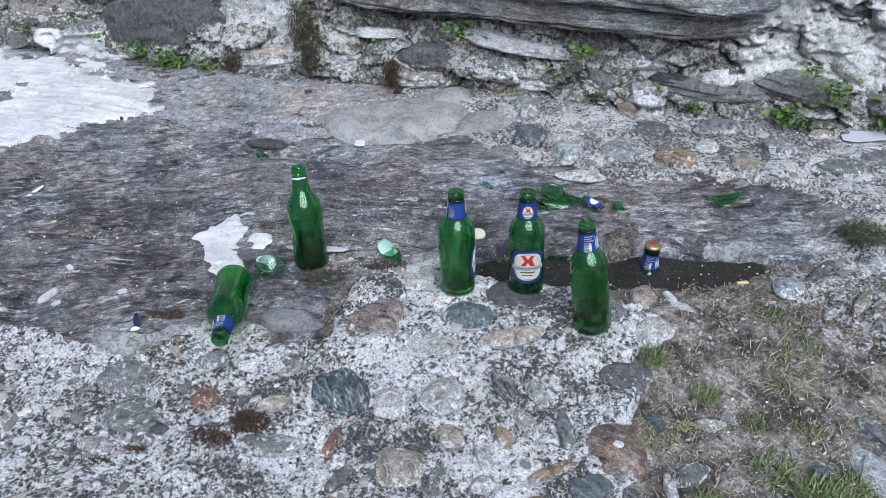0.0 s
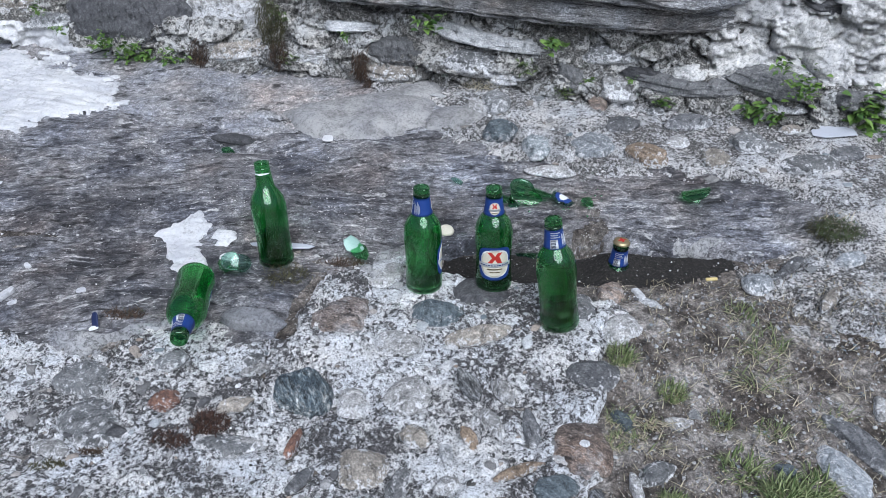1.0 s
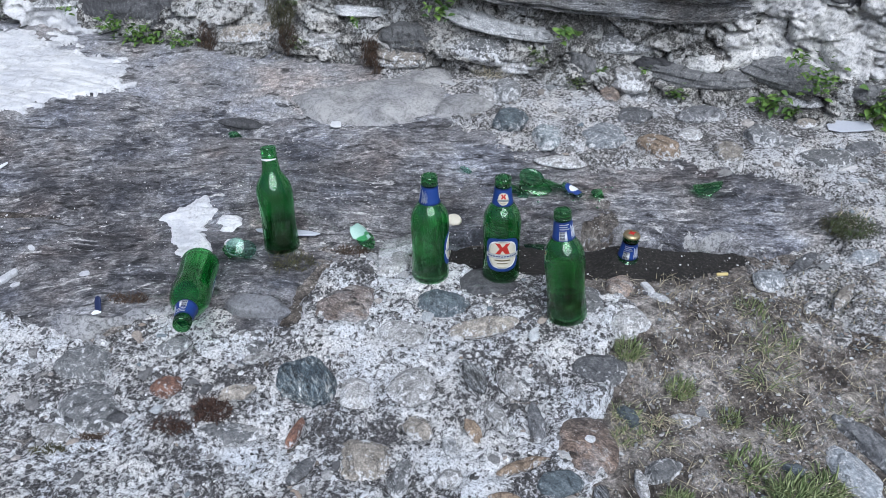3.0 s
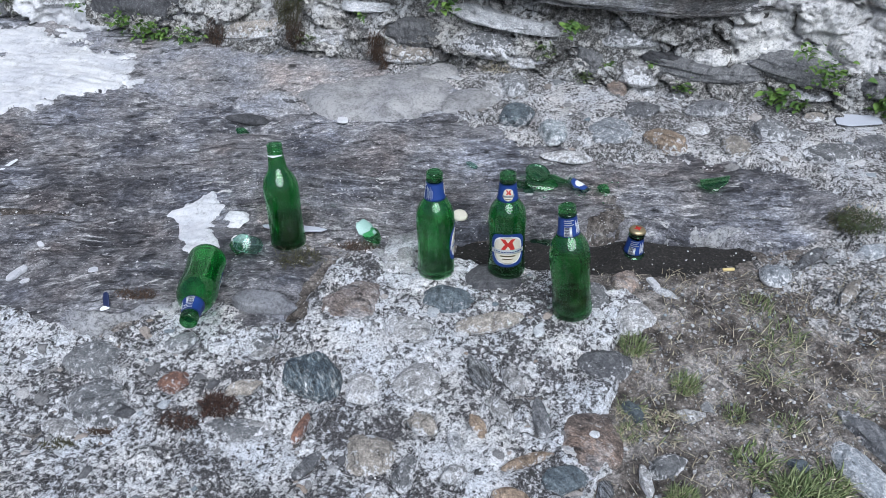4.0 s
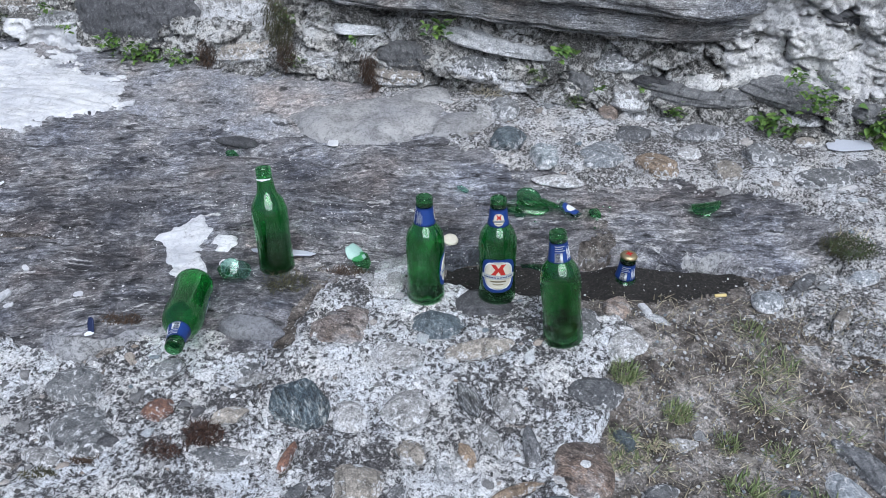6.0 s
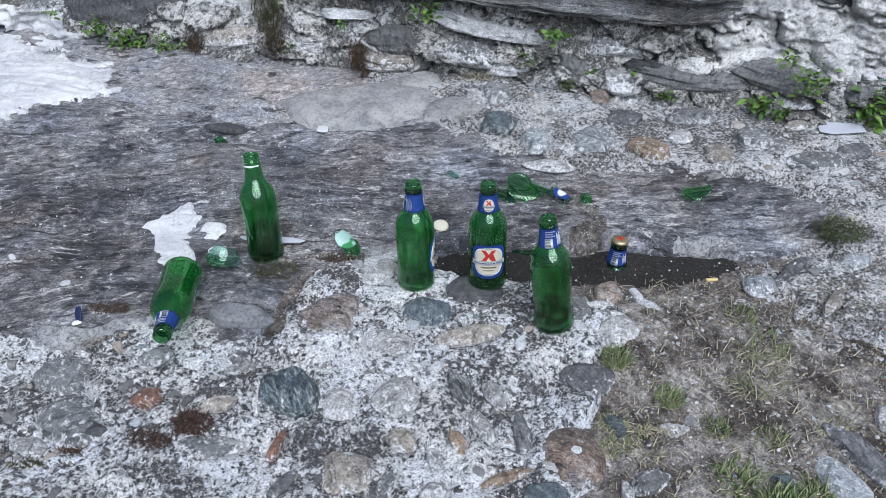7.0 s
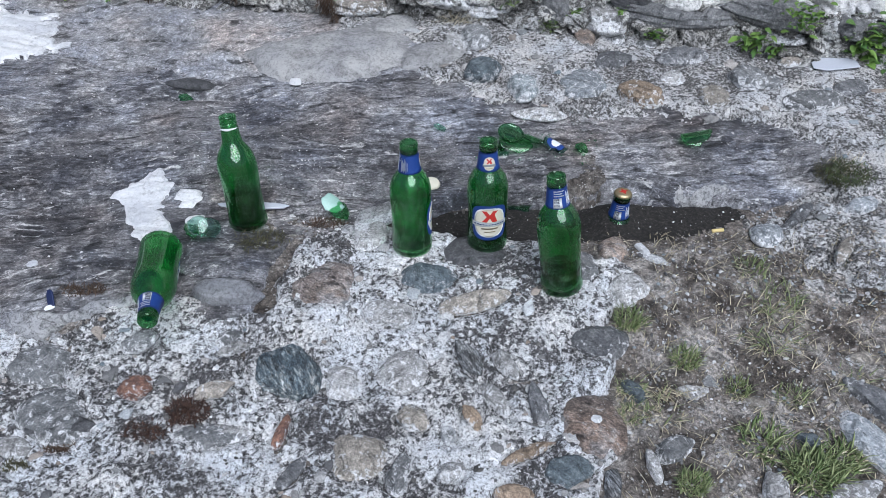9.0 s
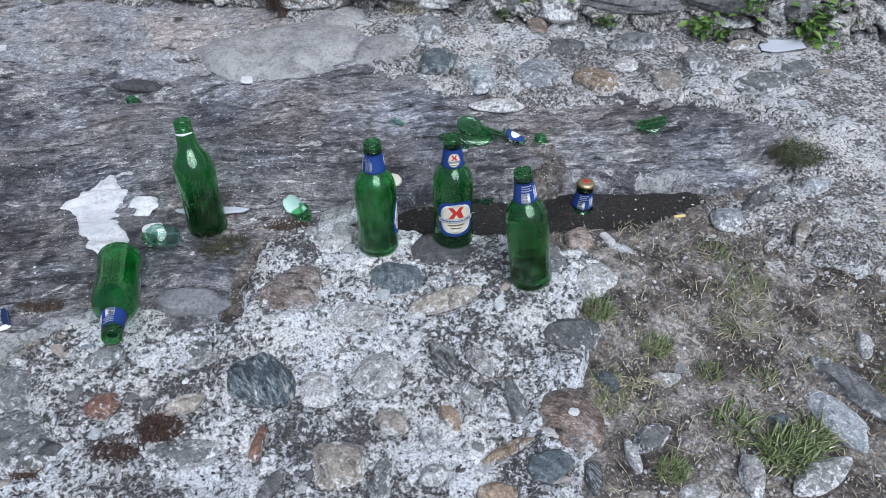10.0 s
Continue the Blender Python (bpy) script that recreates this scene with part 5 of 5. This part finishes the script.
scatter("dark_crumbs", x, y, sizes(len(x), 0.0015, 0.006, 3), DARK_GRIT, "dark lichen-covered grit on the pavement", pavement, 4, 0.6, 0.35)
x, y = spread(9000, 0.38, 1.35, 0.65, 1.5, 33, PAVEMENT_EDGE, -1)
out = inside(x, y, GROOVE) < -0.03
x, y = x[out], y[out]
scatter("gravel", x, y, sizes(len(x), 0.0008, 0.0045, 4), PEBBLE, "fine loose gravel on dry soil", ground, 5, 0.7, 0.2)
x, y = spread(1800, -1.4, 1.1, 1.2, 2.1, 34, SLAB_EDGE, 1, 7)
scatter("grit", x, y, sizes(len(x), 0.0006, 0.003, 5), GRIT, "pale plaster grit scattered on dark rock", slab, 6, 0.7, 0.2)
x, y = spread(350, 0.0, 1.6, 1.3, 2.25, 35, COBBLE_EDGE)
scatter("cobble_gravel", x, y, sizes(len(x), 0.004, 0.02, 6), PEBBLE, "small pebbles bedded in crumbling mortar", cobble_bed, 7, 0.4, 0.6)
x, y = spread(2500, 0.0, 1.6, 1.2, 2.25, 36, COBBLE_EDGE)
scatter("mortar_crumbs", x, y, sizes(len(x), 0.001, 0.0045, 7), GRIT, "pale crumbs of mortar below the wall", cobble_bed, 8, 0.7, 0.25)
x, y = spread(420, -0.25, 0.8, 1.36, 1.52, 37)
scatter("groove_grit", x, y, sizes(len(x), 0.0006, 0.0028, 8), GRIT, "pale grit in the dark groove", ground, 9, 0.7, 0.2)

x, y = spread(160, -0.20, 0.02, 1.385, 1.46, 38)
scatter("rubble_grit", x, y, sizes(len(x), 0.001, 0.005, 9), GRIT, "pale crumbs beside broken slabs", slab, 10, 0.7, 0.2)
x, y = spread(70, 0.18, 0.47, 1.60, 1.73, 39)
GLASS_CRUMB = glass_material("crushed_green_glass", (0.45, 0.82, 0.55))
scatter("glass_crumbs", x, y, sizes(len(x), 0.001, 0.004, 10), GLASS_CRUMB, "tiny green glass crumbs around a heap of shards", slab, 11, 0.6, 0.1)


# ---- plants ----
def leaf_material(name, a, b):
    n = Nodes(name)
    r = n.put("ShaderNodeNewGeometry", {}, "Random Per Island")
    o = n.put("ShaderNodeObjectInfo", {}, "Random")
    k = n.put("ShaderNodeMath", {0: r, 1: o}, operation="ADD")
    k = n.put("ShaderNodeMath", {0: k}, operation="FRACT")
    col = n.ramp(k, [(0.0, a), (1.0, b)])
    fine = n.noise(n.at(), 120, 3)
    col = n.mix(0.4, col, n.mix(1.0, col, n.ramp(fine, [(0.3, 0.5), (0.7, 1.5)]), "MULTIPLY"))
    return n.done(col, 0.55, n.bump(fine, 0.3, 0.002), Subsurface_Weight=0.0)


LEAF = leaf_material("green_leaf", (0.045, 0.105, 0.022), (0.16, 0.265, 0.055))
LEAF_DULL = leaf_material("dull_leaf", (0.05, 0.08, 0.025), (0.12, 0.16, 0.06))
GRASS = leaf_material("grass_blade", (0.085, 0.135, 0.04), (0.33, 0.37, 0.18))
STRAW = leaf_material("dry_straw", (0.30, 0.245, 0.15), (0.70, 0.64, 0.48))
TWIG = leaf_material("dead_twigs", (0.045, 0.03, 0.022), (0.14, 0.09, 0.06))
OLIVE = leaf_material("olive_moss", (0.045, 0.043, 0.020), (0.14, 0.13, 0.065))
RUSSET = leaf_material("russet_moss", (0.03, 0.018, 0.014), (0.12, 0.06, 0.04))


def leaf_mesh(name, length, width, bend, material):
    """A leaf along +x, folded at its rib and bending down."""
    bm = bmesh.new()
    n, rows = 7, []
    for i in range(n + 1):
        s = i / n
        w = width / 2 * math.sin(math.pi * min(1, 0.06 + s ** 0.8 * 0.94)) ** 0.8 if i < n else 0.0004
        z = 0.25 * length * s - bend * length * s * s
        rows.append([bm.verts.new((length * s, k * w, z + 0.22 * abs(k) * w)) for k in (-1, 0, 1)])
    for a, b in zip(rows, rows[1:]):
        for k in (0, 1):
            bm.faces.new((a[k], b[k], b[k + 1], a[k + 1]))
    return mesh_from(name, bm, material)


LEAVES = [leaf_mesh("leaf", 1.0, w, b, LEAF) for w, b in ((0.55, 0.5), (0.42, 0.7), (0.62, 0.35))]
LEAVES_DULL = [leaf_mesh("leaf", 1.0, w, b, LEAF_DULL) for w, b in ((0.5, 0.5), (0.42, 0.7), (0.6, 0.35))]


def weed(x, y, z, size, n, length, seed, label, lean=-1.0, meshes=None, flat=1.0):
    """A leafy weed; on the wall lean points its leaves out of it."""
    rnd = random.Random(seed)
    e = empty("weed", pose(x, y, z), label, "weed", "weeds in the wall")
    for k in range(2 * n):
        px, py, pz = (rnd.gauss(0, size * 0.5), lean * abs(rnd.gauss(0.25, 0.3)) * size * 0.8, rnd.gauss(0, size * 0.42) * flat)
        m = pose(px, py, pz, rnd.uniform(-25, 25), rnd.uniform(-50, 15), rnd.uniform(-175, -5) if lean else rnd.uniform(0, 360))
        s = 0.68 * length * rnd.uniform(0.55, 1.2)
        part("leaf", rnd.choice(meshes or LEAVES), e, "", m @ Matrix.Diagonal((s, s, s, 1)))
    bm = bmesh.new()
    for k in range(max(3, n // 5)):
        t = Vector((rnd.gauss(0, size * 0.5), lean * rnd.uniform(0.1, 0.5) * size, rnd.gauss(0, size * 0.4)))
        add_blade(bm, Vector((0, 0.012, -size * 0.3)), t, 0.0016, 4)
    part("stem", mesh_from("stem", bm, LEAF_DULL), e)
    return e


def add_blade(bm, a, b, width, n=4, sag=0.0, side=None):
    """A thin three-sided blade from a to b, tapering."""
    d = b - a
    s = (side or d.cross(Vector((0.3, 0.2, 1)))).normalized()
    u = d.cross(s).normalized()
    rows = []
    for i in range(n + 1):
        t = i / n
        c = a + d * t + Vector((0, 0, sag * 4 * t * (1 - t)))
        w = width / 2 * (1 - 0.85 * t ** 1.5)
        rows.append([bm.verts.new(c + s * w), bm.verts.new(c - s * w), bm.verts.new(c + u * w * 0.5)])
    for p, q in zip(rows, rows[1:]):
        for k in range(3):
            j = (k + 1) % 3
            bm.faces.new((p[k], p[j], q[j], q[k]))
    bm.faces.new(rows[-1])


def tuft(x, y, wide, high, green, dry, seed, label, deep=None, width=0.0028):
    """A grass tuft with green and dead blades."""
    rnd = random.Random(seed)
    e = empty("grass_tuft", pose(x, y, rest(x, y) - 0.003), label, "grass", "grass tufts")
    for name, n, mat, tall in (("green_grass", green, GRASS, 1.0), ("dead_grass", dry, STRAW, 0.5)):
        if not n:
            continue
        bm = bmesh.new()
        for _ in range(n):
            a, r = rnd.uniform(0, 2 * math.pi), wide * math.sqrt(rnd.random()) * 0.6
            foot = Vector((r * math.cos(a), r * math.sin(a) * (deep or 1.0), 0))
            a2 = a + rnd.gauss(0, 1.2)
            h, out = high * tall * rnd.uniform(0.15, 0.75), wide * rnd.uniform(0.15, 0.55)
            tip = foot + Vector((out * math.cos(a2), out * math.sin(a2), h if name[0] == "g" else h * 0.5))
            add_blade(bm, foot, tip, width * rnd.uniform(0.6, 1.2), 4, h * 0.28)
        part(name, mesh_from(name, bm, mat), e, "straw-coloured dead blades" if name[0] == "d" else "")
    return e


def tangle(name, x, y, z, w, d, h, n, length, material, label, category, seed, droop=0.0):
    """A clump of very many short twigs or moss threads."""
    rnd = random.Random(seed)
    bm = bmesh.new()
    for _ in range(n):
        while True:
            p = Vector((rnd.uniform(-1, 1), rnd.uniform(-1, 1), rnd.uniform(-1, 1)))
            if p.length < 1 and noise.noise(p * 2.2 + Vector((seed, 0, 0))) > -0.25:
                break
        a = Vector((p.x * w, p.y * d, p.z * h))
        t = Vector((rnd.gauss(0, 1), rnd.gauss(-0.3 if droop else 0, 1), rnd.gauss(-droop, 1))).normalized() * length * rnd.uniform(0.4, 1.2)
        add_blade(bm, a, a + t, 0.0022, 2)
    ob = new(name, mesh_from(name, bm, material))
    ob.matrix_basis = pose(x, y, z)
    return tagged(ob, label, category)


ROSETTE, SMALL_WEED = "fresh green broad-leaved weed growing from the wall", "small green seedling in a wall joint"


def on_wall(x, z, *rest_, **named):
    return weed(x, wall_y(x) - 0.05, z, *rest_, **named)


on_wall(-1.09, 0.155, 0.040, 26, 0.036, 1, "low green clover at the foot of the wall")
on_wall(-1.00, 0.130, 0.045, 38, 0.036, 2, "low green clover at the foot of the wall")
on_wall(-0.94, 0.115, 0.035, 24, 0.034, 3, "low green clover at the foot of the wall")
on_wall(-0.85, 0.118, 0.045, 26, 0.030, 4, "low green clover at the foot of the wall")
on_wall(-0.01, 0.290, 0.030, 14, 0.045, 5, ROSETTE)
on_wall(-0.265, 0.236, 0.016, 8, 0.024, 6, SMALL_WEED)
on_wall(0.338, 0.255, 0.028, 12, 0.050, 7, ROSETTE)
on_wall(0.271, 0.185, 0.030, 18, 0.024, 8, "dull green weed in a wall joint", meshes=LEAVES_DULL)
on_wall(0.372, 0.120, 0.026, 18, 0.018, 9, "dull green weed at the foot of the wall", meshes=LEAVES_DULL)
on_wall(0.439, 0.160, 0.018, 8, 0.022, 10, SMALL_WEED)
on_wall(0.558, 0.172, 0.014, 7, 0.020, 11, SMALL_WEED)
on_wall(0.644, 0.115, 0.026, 14, 0.028, 12, SMALL_WEED)
on_wall(0.989, 0.195, 0.050, 48, 0.030, 13, "bushy green weed growing from the wall")
on_wall(0.931, 0.242, 0.026, 16, 0.030, 14, "bushy green weed growing from the wall")
on_wall(0.890, 0.118, 0.040, 22, 0.042, 15, ROSETTE)
on_wall(0.945, 0.095, 0.026, 10, 0.034, 16, ROSETTE)
weed(1.17, 2.035, 0.125, 0.070, 60, 0.048, 17, "large leafy green weed at the foot of the wall")
on_wall(-1.312, 0.249, 0.030, 18, 0.026, 18, SMALL_WEED)
on_wall(-1.242, 0.189, 0.024, 10, 0.024, 19, SMALL_WEED)
on_wall(-0.455, 0.150, 0.026, 9, 0.030, 20, SMALL_WEED, meshes=LEAVES_DULL)
on_wall(-0.475, 0.290, 0.035, 26, 0.022, 21, "dull green weed in hanging moss", meshes=LEAVES_DULL)
on_wall(-1.52, 0.20, 0.05, 30, 0.024, 22, "dull green weed in the wall", meshes=LEAVES_DULL)
tangle("hanging_moss", -0.50, wall_y(-0.50) - 0.05, 0.265, 0.045, 0.025, 0.085, 900, 0.026, OLIVE, "dark dead moss hanging on the wall", "moss", 1, 1.0)
tangle("hanging_moss", -0.485, wall_y(-0.485) - 0.05, 0.165, 0.03, 0.02, 0.05, 350, 0.024, TWIG, "dark dead moss hanging on the wall", "moss", 2, 1.0)
tangle("dry_plant", -0.225, wall_y(-0.225) - 0.055, 0.150, 0.032, 0.02, 0.045, 500, 0.026, TWIG, "withered brown plant hanging on the wall", "dry plant", 3, 1.0)
tangle("dry_plant", -0.198, wall_y(-0.198) - 0.07, 0.090, 0.022, 0.02, 0.035, 260, 0.024, TWIG, "withered brown plant hanging on the wall", "dry plant", 4, 1.0)
tangle("dry_plant", -0.76, wall_y(-0.76) - 0.05, 0.135, 0.035, 0.015, 0.05, 220, 0.04, TWIG, "withered brown stalks beside clover", "dry plant", 9, 0.6)
tangle("moss_pad", -0.288, 0.955, rest(-0.288, 0.955) + 0.003, 0.038, 0.030, 0.010, 760, 0.012, RUSSET, "dark russet moss pad on mortar", "moss", 5)
tangle("moss_pad", -0.346, 0.922, rest(-0.346, 0.922) + 0.002, 0.042, 0.032, 0.007, 520, 0.010, RUSSET, "dark russet moss pad on mortar", "moss", 12)
tangle("moss_pad", -0.470, 0.885, rest(-0.470, 0.885) + 0.002, 0.036, 0.012, 0.008, 320, 0.010, TWIG, "dark moss in a crack of the mortar", "moss", 6)
tangle("moss_pad", -0.545, 0.850, rest(-0.545, 0.850) + 0.002, 0.034, 0.012, 0.008, 300, 0.010, OLIVE, "dark moss in a crack of the mortar", "moss", 7)
tangle("moss_clump", 0.957, 1.562, rest(0.957, 1.562) + 0.008, 0.060, 0.055, 0.016, 900, 0.012, OLIVE, "dark olive moss clump on mortar", "moss", 8)
tangle("moss_clump", 0.965, 1.547, rest(0.965, 1.547) + 0.012, 0.058, 0.050, 0.012, 520, 0.010, LEAF_DULL, "short dull green sprigs in a moss clump", "moss", 28)
tangle("dry_grass", 0.975, 1.572, rest(0.975, 1.572) + 0.018, 0.050, 0.045, 0.010, 26, 0.036, STRAW, "pale dead stalks over a moss clump", "dry grass", 29)
tangle("moss_pad", -0.240, 1.352, rest(-0.240, 1.352) + 0.003, 0.055, 0.035, 0.007, 240, 0.020, OLIVE, "olive moss and roots between stones", "moss", 10)
tangle("moss_pad", -0.545, 1.205, rest(-0.545, 1.205) + 0.002, 0.05, 0.016, 0.006, 260, 0.016, TWIG, "dry rootlets along a crack", "moss", 11)
tangle("moss_pad", -0.125, 1.418, rest(-0.125, 1.418) + 0.002, 0.05, 0.018, 0.005, 380, 0.014, TWIG, "dark crumbs and rootlets in the groove", "moss", 15)
tangle("dry_grass", 0.150, 2.215, rest(0.150, 2.215) + 0.006, 0.075, 0.03, 0.012, 240, 0.035, STRAW, "dry straw tangle below the wall", "dry grass", 14)

TUFT, DRY_TUFT = "green grass tuft growing in dry soil", "sparse half-dead grass tuft in dry soil"
tuft(0.460, 1.160, 0.042, 0.040, 147, 39, 1, TUFT, width=0.0036)
tuft(0.546, 1.083, 0.040, 0.034, 125, 52, 2, DRY_TUFT, width=0.0036)
tuft(0.706, 1.293, 0.045, 0.040, 54, 28, 3, DRY_TUFT, width=0.0028)
tuft(0.732, 1.212, 0.075, 0.035, 84, 78, 4, DRY_TUFT, width=0.0028)
tuft(0.708, 1.141, 0.085, 0.030, 62, 78, 5, DRY_TUFT, width=0.0028)
tuft(0.649, 0.932, 0.060, 0.028, 147, 39, 6, TUFT, width=0.0052)
tuft(0.705, 0.868, 0.064, 0.034, 300, 80, 7, "dense green grass tuft growing in dry soil", width=0.0055)
tuft(0.760, 0.900, 0.055, 0.030, 105, 26, 17, TUFT, width=0.0052)
tuft(0.516, 0.845, 0.036, 0.030, 230, 20, 8, "short dense green grass tuft", width=0.0028)
tuft(0.626, 1.032, 0.034, 0.030, 84, 28, 9, DRY_TUFT, width=0.0028)
tuft(0.495, 0.982, 0.050, 0.020, 29, 91, 10, "dead straw-coloured grass on dry soil", width=0.0028)
tuft(0.445, 1.030, 0.038, 0.024, 54, 65, 11, DRY_TUFT, width=0.0028)
tuft(0.440, 0.975, 0.035, 0.022, 54, 65, 12, DRY_TUFT, width=0.0028)
tuft(0.714, 1.017, 0.040, 0.024, 71, 26, 13, DRY_TUFT, width=0.0028)
tuft(0.930, 0.985, 0.050, 0.030, 84, 65, 14, DRY_TUFT, width=0.0028)
tuft(0.500, 1.040, 0.060, 0.016, 21, 78, 15, "dead straw-coloured grass on dry soil", width=0.0028)
tuft(0.820, 1.050, 0.055, 0.020, 33, 65, 16, DRY_TUFT, width=0.0028)

# loose straw
rnd = random.Random(9)
bm = bmesh.new()
for k in range(2100):
    sx, sy = rnd.uniform(0.40, 1.15), rnd.uniform(0.68, 1.40)
    if float(inside(np.array([sx]), np.array([sy]), PAVEMENT_EDGE)[0]) > -0.005:
        continue
    a, l = rnd.uniform(0, math.pi), rnd.choice((0.005, 0.007, 0.009, 0.012, 0.018, 0.03) * 5 + (0.06,))
    ex, ey = sx + l * math.cos(a), sy + l * math.sin(a)
    if abs(rest(sx, sy) - rest(ex, ey)) > 0.008:
        continue
    add_blade(bm, Vector((sx, sy, rest(sx, sy) + 0.002)), Vector((ex, ey, rest(ex, ey) + rnd.uniform(0.002, 0.007))), rnd.uniform(0.0012, 0.0028), 3, 0.001)
tagged(new("straw", mesh_from("straw", bm, STRAW)), "loose dry straw bits scattered on the soil", "straw", kind="stuff")
